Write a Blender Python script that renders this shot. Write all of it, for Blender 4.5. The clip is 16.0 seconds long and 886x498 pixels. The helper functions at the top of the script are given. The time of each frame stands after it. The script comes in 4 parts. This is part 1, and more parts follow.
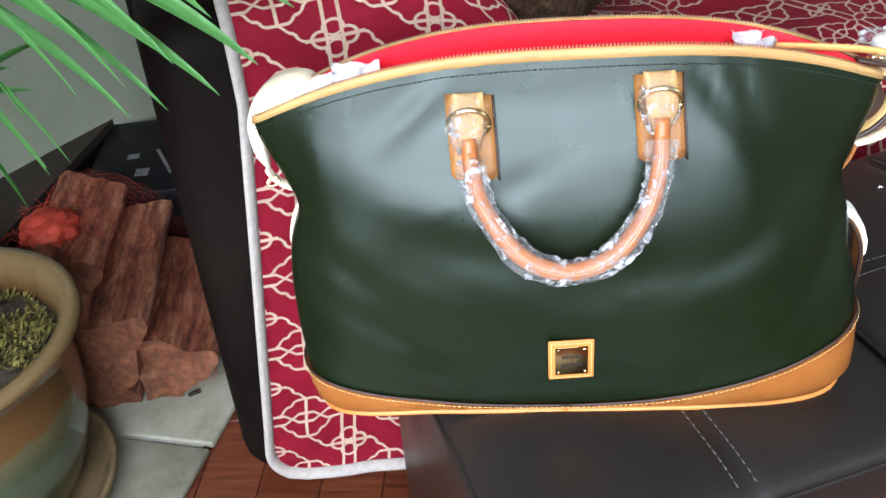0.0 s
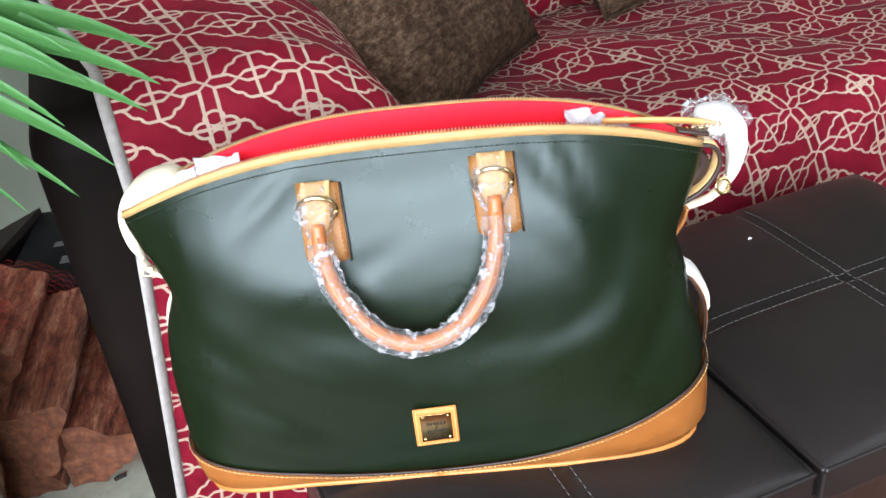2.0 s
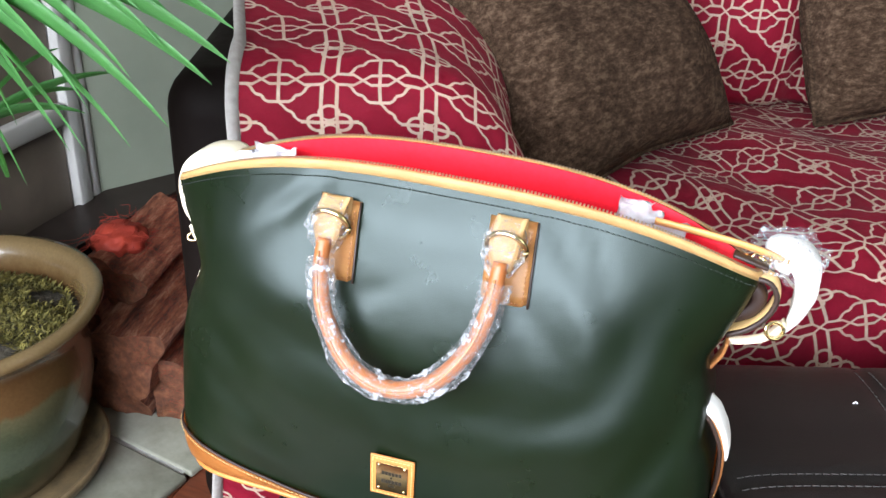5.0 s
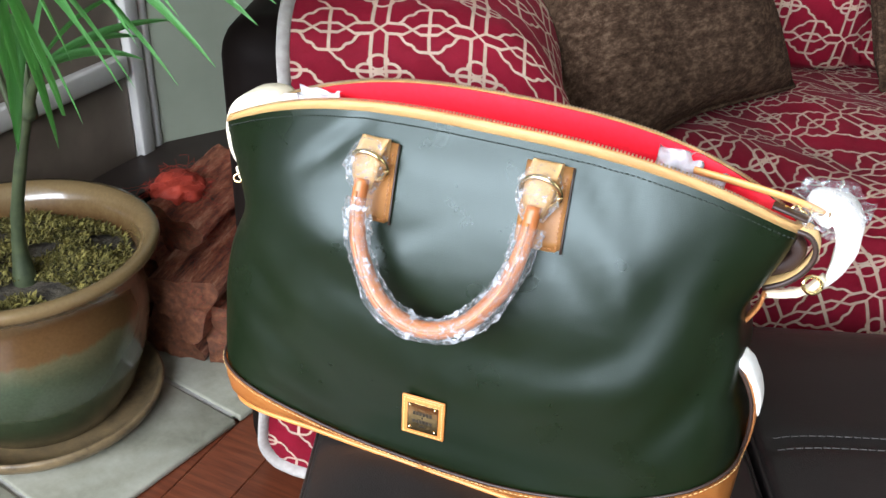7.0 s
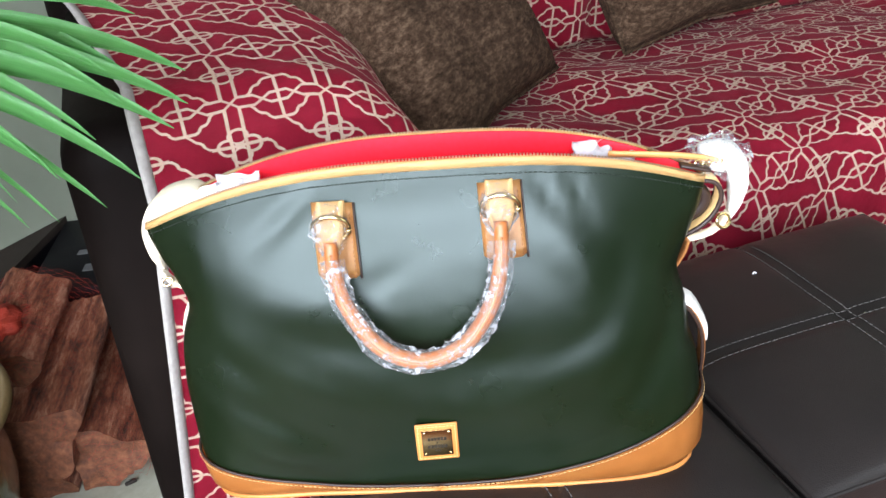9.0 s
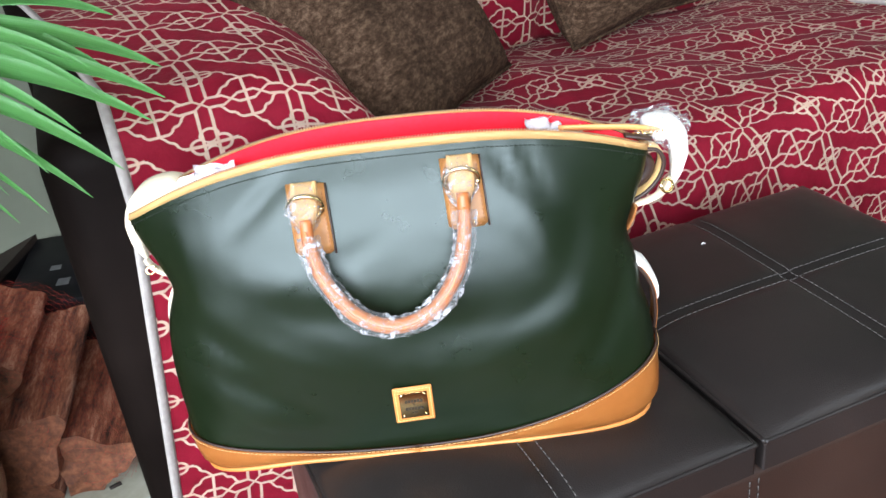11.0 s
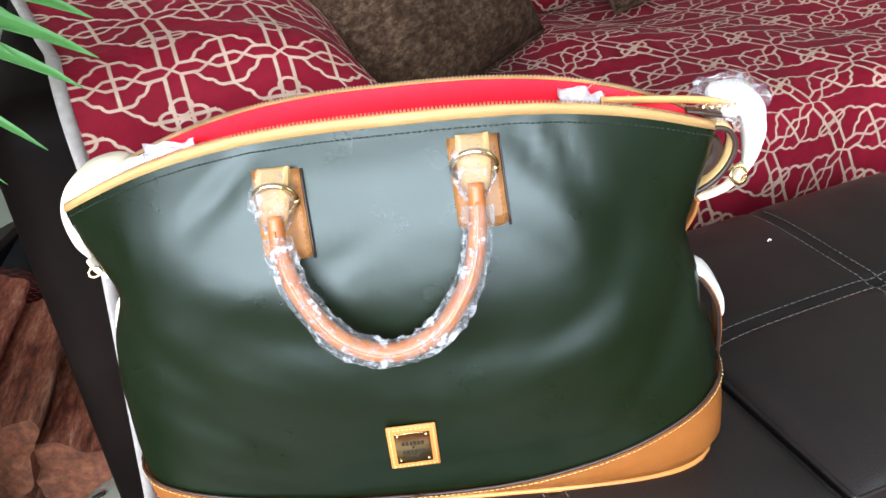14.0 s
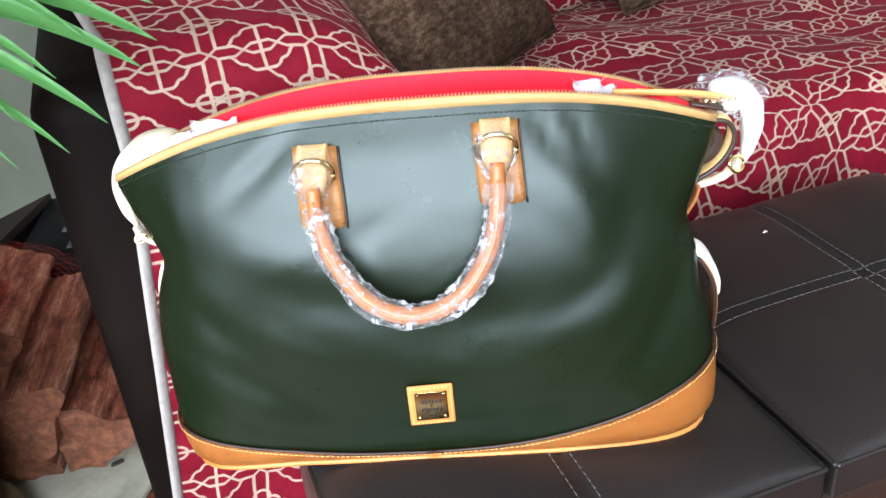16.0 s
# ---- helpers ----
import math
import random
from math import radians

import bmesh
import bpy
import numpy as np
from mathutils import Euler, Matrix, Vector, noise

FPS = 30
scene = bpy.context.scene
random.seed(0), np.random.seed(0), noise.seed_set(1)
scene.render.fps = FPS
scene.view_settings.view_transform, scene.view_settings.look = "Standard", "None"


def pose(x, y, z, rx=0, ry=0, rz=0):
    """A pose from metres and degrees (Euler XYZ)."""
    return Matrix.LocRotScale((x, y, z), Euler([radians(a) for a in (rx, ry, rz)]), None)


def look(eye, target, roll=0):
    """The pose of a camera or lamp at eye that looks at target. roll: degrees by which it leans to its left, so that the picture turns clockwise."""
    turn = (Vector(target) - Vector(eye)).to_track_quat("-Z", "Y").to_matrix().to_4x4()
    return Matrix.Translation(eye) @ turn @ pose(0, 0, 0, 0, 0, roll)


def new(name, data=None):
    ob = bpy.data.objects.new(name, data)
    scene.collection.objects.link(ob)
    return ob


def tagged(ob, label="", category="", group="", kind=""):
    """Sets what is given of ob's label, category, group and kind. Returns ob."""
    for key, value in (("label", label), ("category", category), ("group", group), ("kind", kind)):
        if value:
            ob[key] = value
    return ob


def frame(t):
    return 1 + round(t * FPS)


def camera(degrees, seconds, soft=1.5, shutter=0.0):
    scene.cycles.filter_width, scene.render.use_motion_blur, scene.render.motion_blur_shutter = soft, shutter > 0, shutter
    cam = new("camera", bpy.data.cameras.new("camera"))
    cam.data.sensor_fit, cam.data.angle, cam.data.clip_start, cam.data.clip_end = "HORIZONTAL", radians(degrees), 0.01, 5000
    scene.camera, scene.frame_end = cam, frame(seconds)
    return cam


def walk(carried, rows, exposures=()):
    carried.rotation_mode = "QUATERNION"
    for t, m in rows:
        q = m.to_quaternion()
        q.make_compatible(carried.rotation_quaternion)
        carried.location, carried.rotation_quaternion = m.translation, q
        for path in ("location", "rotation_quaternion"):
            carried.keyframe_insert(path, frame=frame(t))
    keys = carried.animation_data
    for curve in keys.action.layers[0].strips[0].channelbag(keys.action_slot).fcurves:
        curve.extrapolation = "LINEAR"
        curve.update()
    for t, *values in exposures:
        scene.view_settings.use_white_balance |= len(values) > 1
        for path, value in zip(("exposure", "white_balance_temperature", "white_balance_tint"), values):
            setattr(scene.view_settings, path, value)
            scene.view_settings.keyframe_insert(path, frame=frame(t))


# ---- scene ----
cam = camera(51.4, 16.0)
PATH = [
    (0, (-0.034, -0.583, 0.915), (-0.199, 1.073, -0.194), -5.0),
    (0.5, (-0.036, -0.579, 0.917), (-0.267, 1.073, -0.186), -5.5),
    (1, (-0.029, -0.572, 0.922), (-0.253, 1.091, -0.167), -6.8),
    (1.5, (0.014, -0.562, 0.936), (-0.147, 1.132, -0.115), -7.1),
    (2, (0.053, -0.606, 0.939), (-0.04, 1.119, -0.068), -7.0),
    (2.5, (0.073, -0.644, 0.945), (-0.01, 1.095, -0.039), -6.9),
    (3, (0.087, -0.687, 0.946), (-0.119, 1.057, -0.012), -4.3),
    (3.5, (0.125, -0.685, 0.928), (-0.228, 1.062, 0.019), -1.3),
    (4, (0.163, -0.599, 0.936), (-0.186, 1.165, 0.059), -1.8),
    (4.5, (0.164, -0.539, 0.932), (-0.21, 1.213, 0.043), 0.2),
    (5, (0.204, -0.542, 0.928), (-0.386, 1.128, -0.001), 2.5),
    (5.2, (0.228, -0.547, 0.916), (-0.45, 1.076, -0.037), 3.1),
    (7.3, (0.226, -0.546, 0.915), (-0.472, 1.039, -0.087), 2.2),
    (7.5, (0.213, -0.553, 0.921), (-0.456, 1.04, -0.086), 1.7),
    (8, (0.127, -0.584, 0.925), (-0.229, 1.123, -0.055), -2.2),
    (8.5, (0.074, -0.621, 0.946), (-0.133, 1.107, -0.041), -5.3),
    (9, (0.063, -0.631, 0.951), (-0.067, 1.119, -0.008), -5.3),
    (9.2, (0.06, -0.637, 0.951), (-0.027, 1.121, 0.001), -5.3),
    (11.3, (0.062, -0.698, 0.946), (0.009, 1.072, 0.016), -7.0),
    (11.5, (0.065, -0.698, 0.947), (0.01, 1.077, 0.026), -7.0),
    (12, (0.071, -0.695, 0.949), (0.005, 1.086, 0.043), -7.1),
    (12.5, (0.069, -0.704, 0.94), (-0.007, 1.075, 0.031), -6.5),
    (13, (0.072, -0.701, 0.939), (-0.003, 1.071, 0.014), -6.4),
    (13.5, (0.064, -0.698, 0.942), (-0.009, 1.072, 0.012), -6.6),
    (14, (0.075, -0.542, 0.885), (-0.053, 1.199, -0.092), -7.5),
    (14.5, (0.084, -0.458, 0.841), (-0.122, 1.235, -0.202), -8.0),
    (15, (0.090, -0.466, 0.822), (-0.165, 1.182, -0.276), -8.2),
    (15.5, (0.045, -0.590, 0.870), (-0.039, 1.124, -0.159), -6.5),
    (16, (0.062, -0.600, 0.899), (-0.066, 1.139, -0.080), -5.9),
]
walk(cam, [(t, look(eye, aim, roll)) for t, eye, aim, roll in PATH], ((0, -0.10), (1.5, 0.02), (2.5, -0.06), (4.5, 0.06), (7.5, -0.05), (8.5, 0.05), (12.5, 0.02), (15, 0.02), (16, 0.08)))

# ---- light ----
world = bpy.data.worlds.new("daylight")
world.use_nodes = True
scene.world = world
wn = world.node_tree.nodes
sky = wn.new("ShaderNodeTexSky")
sky.sky_type, sky.sun_disc = "NISHITA", False
sky.sun_elevation, sky.sun_rotation = radians(40), radians(200)
world.node_tree.links.new(sky.outputs[0], wn["Background"].inputs[0])
wn["Background"].inputs[1].default_value = 0.06


def area(name, eye, target, wide, high, watts, colour):
    lamp = bpy.data.lights.new(name, "AREA")
    lamp.shape, lamp.size, lamp.size_y, lamp.energy, lamp.color = "RECTANGLE", wide, high, watts, colour
    ob = new(name, lamp)
    ob.matrix_world = look(eye, target)
    return ob


WINDOW = (-3.0, 1.08, 0.98, 2.25)  # x from, x to, sill, head in the wall behind the camera
area("window_daylight", ((WINDOW[0] + WINDOW[1]) / 2, -2.60, 1.615), ((WINDOW[0] + WINDOW[1]) / 2, 1, 1.615), WINDOW[1] - WINDOW[0] - 0.1, 1.24, 462, (0.79, 0.862, 1.0))
# weak fill lamp added at the unseen opening in the east wall
area("side_daylight", (2.52, -0.3, 1.5), (0, 0.2, 0.6), 1.3, 1.1, 14, (0.80, 0.91, 1.0))

# ---- materials ----


class Nodes:
    """Short hand for building a node material."""

    def __init__(self, name):
        self.material = bpy.data.materials.new(name)
        self.material.use_nodes = True
        self.tree = self.material.node_tree
        self.bsdf = self.tree.nodes["Principled BSDF"]

    def node(self, kind, **values):
        n = self.tree.nodes.new("ShaderNode" + kind)
        for key, value in values.items():
            n.inputs[key].default_value = value
        return n

    def link(self, a, b):
        self.tree.links.new(a, b)

    def sum(self, op, a, b=0.0, c=0.0):
        n = self.tree.nodes.new("ShaderNodeMath")
        n.operation = op
        for k, v in enumerate((a, b, c)):
            if isinstance(v, (int, float)):
                n.inputs[k].default_value = v
            else:
                self.link(v, n.inputs[k])
        return n.outputs[0]

    def coords(self, kind="Object"):
        return self.tree.nodes.new("ShaderNodeTexCoord").outputs[kind]

    def noise(self, scale, detail=4.0, rough=0.55, vector=None, stretch=None):
        n = self.node("TexNoise", Scale=scale, Detail=detail, Roughness=rough)
        vector = vector if vector is not None else self.coords()
        if stretch:
            mapping = self.node("Mapping")
            mapping.inputs["Scale"].default_value = stretch
            self.link(vector, mapping.inputs[0])
            vector = mapping.outputs[0]
        self.link(vector, n.inputs["Vector"])
        return n.outputs["Fac"]

    def ramp(self, value, stops):
        n = self.tree.nodes.new("ShaderNodeValToRGB")
        while len(n.color_ramp.elements) < len(stops):
            n.color_ramp.elements.new(0.5)
        for e, (at, colour) in zip(n.color_ramp.elements, stops):
            e.position, e.color = at, (*colour, 1)
        self.link(value, n.inputs[0])
        return n.outputs[0]

    def mix(self, fac, a, b, blend="MIX"):
        n = self.tree.nodes.new("ShaderNodeMix")
        n.data_type, n.blend_type = "RGBA", blend
        for socket, v in ((n.inputs[0], fac), (n.inputs[6], a), (n.inputs[7], b)):
            if isinstance(v, tuple):
                socket.default_value = (*v, 1)
            elif isinstance(v, (int, float)):
                socket.default_value = v
            else:
                self.link(v, socket)
        return n.outputs[2]

    def bump(self, height, strength, distance):
        n = self.node("Bump", Strength=strength, Distance=distance)
        self.link(height, n.inputs["Height"])
        old = self.bsdf.inputs["Normal"].links
        if old:
            self.link(old[0].from_socket, n.inputs["Normal"])
        self.link(n.outputs[0], self.bsdf.inputs["Normal"])

    def set(self, colour=None, rough=None, **more):
        for key, v in (("Base Color", colour), ("Roughness", rough), *more.items()):
            if v is None:
                continue
            socket = self.bsdf.inputs[key.replace("_", " ")]
            if isinstance(v, tuple):
                socket.default_value = (*v, 1)
            elif isinstance(v, (int, float)):
                socket.default_value = v
            else:
                self.link(v, socket)
        return self.material


def leather(name, dark, light, rough, grain=900.0, depth=0.0004, soft=0.35, blot=9.0, coat=0.0, shine=0.5):
    n = Nodes(name)
    colour = n.ramp(n.noise(blot, 5), ((0.35, dark), (0.7, light)))
    v = n.node("TexVoronoi", Scale=grain)
    n.link(n.coords(), v.inputs["Vector"])
    n.bump(v.outputs["Distance"], soft, depth)
    n.bump(n.noise(blot * 9, 3), 0.12, 0.002)
    wear = n.sum("MULTIPLY_ADD", n.noise(blot * 3, 5), 0.22, rough - 0.11)
    return n.set(colour, wear, Coat_Weight=coat, Specular_IOR_Level=shine)


def plain(name, dark, light, rough, scale=40.0, bump=0.25, depth=0.001, metal=0.0):
    n = Nodes(name)
    tone = n.noise(scale, 5)
    n.bump(tone, bump, depth)
    return n.set(n.ramp(tone, ((0.3, dark), (0.72, light))), rough, Metallic=metal)


M = {}
M["green_leather"] = leather("green_leather", (0.0034, 0.0074, 0.0021), (0.0058, 0.0108, 0.0035), 0.30, 1500, 0.00025, 0.2, 6.0, 0.0, 0.32)
M["green_leather"].node_tree.nodes["Principled BSDF"].inputs["Specular Tint"].default_value = (0.87, 1.0, 0.98, 1)
M["tan_leather"] = leather("tan_leather", (0.46, 0.158, 0.032), (0.60, 0.235, 0.058), 0.42, 1300, 0.0002, 0.2, 14)
M["pale_tan"] = leather("pale_tan", (0.66, 0.41, 0.16), (0.78, 0.52, 0.22), 0.45, 1300, 0.0002, 0.2, 14)
M["tab_tan"] = leather("tab_tan", (0.54, 0.25, 0.075), (0.68, 0.36, 0.12), 0.40, 1300, 0.0002, 0.2, 18)
M["handle_tan"] = leather("handle_tan", (0.30, 0.088, 0.020), (0.44, 0.145, 0.036), 0.40, 1300, 0.0002, 0.2, 18)
M["honey_leather"] = leather("honey_leather", (0.33, 0.12, 0.035), (0.50, 0.21, 0.07), 0.38, 1300, 0.0002, 0.2, 20)
M["bench_leather"] = leather("bench_leather", (0.0105, 0.0086, 0.0078), (0.0205, 0.0165, 0.0149), 0.36, 700, 0.0005, 0.35, 5, 0.0, 0.42)
M["bench_side"] = leather("bench_side", (0.017, 0.0090, 0.0066), (0.031, 0.0165, 0.0120), 0.36, 700, 0.0005, 0.35, 5)
M["sofa_leather"] = leather("sofa_leather", (0.0050, 0.0034, 0.0028), (0.0095, 0.0065, 0.0053), 0.60, 600, 0.0004, 0.25, 6, 0.0, 0.04)
# dark paint of real edges, also used for shade modelled as dark parts
M["edge_paint_shade"] = plain("edge_paint_shade", (0.022, 0.01, 0.007), (0.04, 0.02, 0.012), 0.5)
M["thread_green"] = plain("thread_green", (0.006, 0.011, 0.006), (0.012, 0.02, 0.011), 0.75)
M["thread_white"] = plain("thread_white", (0.68, 0.64, 0.55), (0.8, 0.77, 0.68), 0.8)
M["thread_grey"] = plain("thread_grey", (0.038, 0.035, 0.031), (0.066, 0.060, 0.054), 0.8)
M["gold"] = plain("gold", (0.80, 0.62, 0.30), (0.92, 0.74, 0.40), 0.16, 60, 0.05, 0.0004, 1.0)
M["plate_brass"] = plain("plate_brass", (0.30, 0.20, 0.085), (0.42, 0.29, 0.13), 0.14, 300, 0.06, 0.0002, 1.0)
M["engraving"] = plain("engraving", (0.010, 0.007, 0.003), (0.02, 0.014, 0.007), 0.6)
M["foam"] = plain("foam", (0.78, 0.75, 0.68), (0.88, 0.86, 0.80), 0.85, 90, 0.3, 0.002)
M["cream_foam"] = plain("cream_foam", (0.66, 0.57, 0.40), (0.76, 0.67, 0.50), 0.8, 90, 0.3, 0.002)
M["paper"] = plain("paper", (0.78, 0.76, 0.76), (0.88, 0.87, 0.88), 0.8, 30, 0.5, 0.004)
M["red_lining"] = plain("red_lining", (0.70, 0.003, 0.016), (0.82, 0.007, 0.026), 0.72, 260, 0.3, 0.0008)
M["brass_teeth"] = plain("brass_teeth", (0.62, 0.50, 0.28), (0.85, 0.74, 0.5), 0.28, 200, 0.1, 0.0003, 0.9)
M["binding"] = plain("binding", (0.31, 0.285, 0.255), (0.41, 0.38, 0.345), 0.85, 130, 0.45, 0.0015)
M["moss"] = plain("moss", (0.06, 0.055, 0.013), (0.32, 0.27, 0.065), 0.9, 70, 0.5, 0.004)
M["soil"] = plain("soil", (0.02, 0.015, 0.01), (0.09, 0.075, 0.05), 0.95, 60, 0.9, 0.01)
M["stem"] = plain("stem", (0.02, 0.03, 0.012), (0.06, 0.075, 0.03), 0.6, 50, 0.4, 0.002)
M["net"] = plain("net", (0.28, 0.022, 0.010), (0.42, 0.045, 0.02), 0.7, 50, 0.1, 0.001)
M["wall_paint"] = plain("wall_paint", (0.225, 0.245, 0.18), (0.285, 0.305, 0.23), 0.6, 5, 0.12, 0.002)
M["ceiling_paint"] = plain("ceiling_paint", (0.36, 0.35, 0.33), (0.42, 0.41, 0.39), 0.8, 30, 0.2, 0.002)
M["trim_paint"] = plain("trim_paint", (0.55, 0.53, 0.48), (0.66, 0.64, 0.59), 0.45, 9, 0.15, 0.001)
M["tan_panel"] = plain("tan_panel", (0.11, 0.085, 0.062), (0.19, 0.15, 0.112), 0.5, 8, 0.15, 0.002)
M["ledge_board"] = plain("ledge_board", (0.030, 0.022, 0.018), (0.048, 0.037, 0.031), 0.42, 12, 0.15, 0.001)
M["box_black"] = plain("box_black", (0.007, 0.0065, 0.008), (0.013, 0.012, 0.014), 0.5, 20, 0.15, 0.001)
for dull in ("box_black", "ledge_board"):
    M[dull].node_tree.nodes["Principled BSDF"].inputs["Specular IOR Level"].default_value = 0.12
M["label_grey"] = plain("label_grey", (0.12, 0.12, 0.125), (0.19, 0.19, 0.19), 0.6)
M["blue_cord"] = plain("blue_cord", (0.01, 0.09, 0.22), (0.02, 0.15, 0.33), 0.6)
M["bark_chip"] = plain("bark_chip", (0.012, 0.008, 0.005), (0.03, 0.02, 0.014), 0.9)
M["grout"] = plain("grout", (0.30, 0.29, 0.26), (0.42, 0.41, 0.37), 0.9, 90, 0.5, 0.002)
M["dark_gap"] = plain("dark_gap", (0.02, 0.017, 0.014), (0.04, 0.035, 0.03), 0.9)


def lattice_fabric():
    """Burgundy quilted cloth printed with a cream interlaced trellis, 10 cm repeat, drawn in the cloth's own metres."""
    n = Nodes("lattice_fabric")
    uv = n.tree.nodes.new("ShaderNodeUVMap").outputs[0]
    wob = n.node("TexNoise", Scale=9.0, Detail=2.0)
    n.link(uv, wob.inputs["Vector"])
    xyz, jog = n.tree.nodes.new("ShaderNodeSeparateXYZ"), n.tree.nodes.new("ShaderNodeSeparateXYZ")
    n.link(uv, xyz.inputs[0])
    n.link(wob.outputs["Color"], jog.inputs[0])

    def folded(axis):
        shifted = n.sum("ADD", n.sum("MULTIPLY", xyz.outputs[axis], 1 / 0.101), n.sum("MULTIPLY", jog.outputs[axis], 0.10))
        return n.sum("SUBTRACT", n.sum("FRACT", shifted), 0.5)

    signed = folded(0), folded(1)
    a, b = n.sum("ABSOLUTE", signed[0]), n.sum("ABSOLUTE", signed[1])

    def ring(a, b, centre, radius):
        big, small = n.sum("MAXIMUM", a, b), n.sum("MINIMUM", a, b)
        dx = n.sum("SUBTRACT", big, centre)
        length = n.sum("SQRT", n.sum("ADD", n.sum("MULTIPLY", dx, dx), n.sum("MULTIPLY", small, small)))
        return n.sum("ABSOLUTE", n.sum("SUBTRACT", length, radius))

    def curve(value, rows):
        c = n.tree.nodes.new("ShaderNodeFloatCurve")
        points = c.mapping.curves[0].points
        while len(points) < len(rows):
            points.new(0.5, 0.5)
        for p, (x, y) in zip(points, rows):
            p.location, p.handle_type = (x, y), "VECTOR"
        c.mapping.update()
        n.link(n.sum("MULTIPLY", value, 2.0), c.inputs["Value"])
        return c.outputs[0]

    def off(a, b):
        return n.sum("ABSOLUTE", n.sum("SUBTRACT", a, b))

    a2, b2 = n.sum("SUBTRACT", 0.5, a), n.sum("SUBTRACT", 0.5, b)

    def both_ways(u, v, rows):
        """Distance to a falling or rising curve v(u), even where it is steep."""
        flip = sorted((y * 2, x / 2) for x, y in rows)
        return n.sum("MINIMUM", off(v, curve(u, rows)), off(u, curve(v, flip)))

    def past(value, limit):
        return n.sum("GREATER_THAN", value, limit)

    frame_line = n.sum("ADD", both_ways(a2, b2, ((0, 0.272), (0.20, 0.268), (0.28, 0.245), (0.33, 0.195), (0.44, 0.180), (0.50, 0.155), (0.56, 0.10), (0.66, 0.06))), past(a2, 0.33))
    chain = off(b2, curve(a, ((0, 0.0), (0.15, 0.066), (0.48, 0.066), (0.66, 0.0), (0.82, 0.058), (1.0, 0.058))))
    rails = n.sum("ADD", off(a, 0.074), past(b, 0.435))
    bar = n.sum("ADD", b, past(a, 0.285))
    side = n.sum("MULTIPLY", n.sum("MULTIPLY", signed[0], signed[1]), -1.0)
    rising = n.sum("ADD", both_ways(a, b, ((0.54, 0.0), (0.60, 0.012), (0.68, 0.05), (0.72, 0.105), (0.84, 0.135), (0.92, 0.185), (1.0, 0.225))), n.sum("LESS_THAN", side, 0.0))
    spine = n.sum("ADD", a2, past(b2, 0.275))
    lines = ring(a, n.sum("MULTIPLY", b, 1.12), 0.118, 0.094)
    for other in (frame_line, chain, rails, bar, rising, spine):
        lines = n.sum("MINIMUM", lines, other)
    weave = n.noise(1600, 2, 0.5, uv)
    edge = n.sum("ADD", lines, n.sum("MULTIPLY", n.sum("SUBTRACT", weave, 0.5), 0.012))
    soft = n.node("MapRange")
    soft.inputs["From Min"].default_value, soft.inputs["From Max"].default_value = 0.0140, 0.0215
    soft.inputs["To Min"].default_value, soft.inputs["To Max"].default_value = 1.0, 0.0
    n.link(edge, soft.inputs["Value"])
    mask = soft.outputs[0]
    cloth = n.ramp(n.noise(14, 5, 0.6, uv), ((0.3, (0.27, 0.005, 0.022)), (0.7, (0.385, 0.010, 0.036))))
    cream = n.ramp(n.noise(60, 3, 0.6, uv), ((0.3, (0.68, 0.50, 0.36)), (0.7, (0.82, 0.64, 0.50))))
    n.bump(weave, 0.25, 0.0006)
    n.bump(mask, 0.25, 0.0008)
    n.bump(n.noise(38, 4, 0.6, uv), 0.5, 0.006)
    return n.set(n.mix(mask, cloth, cream), 0.72, Sheen_Weight=0.04, Specular_IOR_Level=0.25)


def chenille():
    n = Nodes("brown_chenille")
    spots = n.noise(105, 7, 0.82, None, (0.55, 1.0, 1.25))
    fine = n.noise(650, 3, 0.7, None, (1.0, 1.0, 2.2))
    blotch = n.noise(30, 4, 0.6)
    tone = n.sum("ADD", n.sum("MULTIPLY_ADD", spots, 0.72, n.sum("MULTIPLY", blotch, 0.16)), n.sum("MULTIPLY", fine, 0.12))
    n.bump(fine, 0.8, 0.003)
    n.bump(spots, 0.5, 0.004)
    return n.set(n.ramp(tone, ((0.38, (0.016, 0.0082, 0.0042)), (0.50, (0.062, 0.035, 0.020)), (0.62, (0.165, 0.106, 0.066)))), 0.95, Specular_IOR_Level=0.12)


def pot_glaze():
    n = Nodes("pot_glaze")
    xyz = n.tree.nodes.new("ShaderNodeSeparateXYZ")
    n.link(n.coords(), xyz.inputs[0])
    drip = n.sum("MULTIPLY", n.sum("SUBTRACT", n.noise(16, 4, 0.6, None, (1, 1, 0.35)), 0.5), 0.055)
    h = n.sum("MULTIPLY", n.sum("ADD", xyz.outputs[2], drip), 1 / 0.27)
    colour = n.ramp(h, ((0.0, (0.055, 0.044, 0.020)), (0.20, (0.036, 0.048, 0.023)), (0.52, (0.058, 0.080, 0.044)), (0.63, (0.115, 0.110, 0.055)),
                        (0.66, (0.130, 0.072, 0.027)), (0.84, (0.110, 0.058, 0.021)), (0.97, (0.20, 0.135, 0.060))))
    specks = n.noise(240, 2)
    n.bump(n.noise(40, 3), 0.15, 0.002)
    return n.set(n.mix(n.sum("MULTIPLY", specks, 0.35), colour, (0.10, 0.07, 0.03), "MULTIPLY"), 0.2, Coat_Weight=0.3)


def saucer_clay():
    n = Nodes("saucer_clay")
    dirt = n.noise(26, 6, 0.7)
    return_colour = n.ramp(dirt, ((0.30, (0.04, 0.028, 0.016)), (0.45, (0.15, 0.105, 0.055)), (0.7, (0.25, 0.175, 0.085))))
    n.bump(dirt, 0.3, 0.002)
    return n.set(return_colour, 0.4)


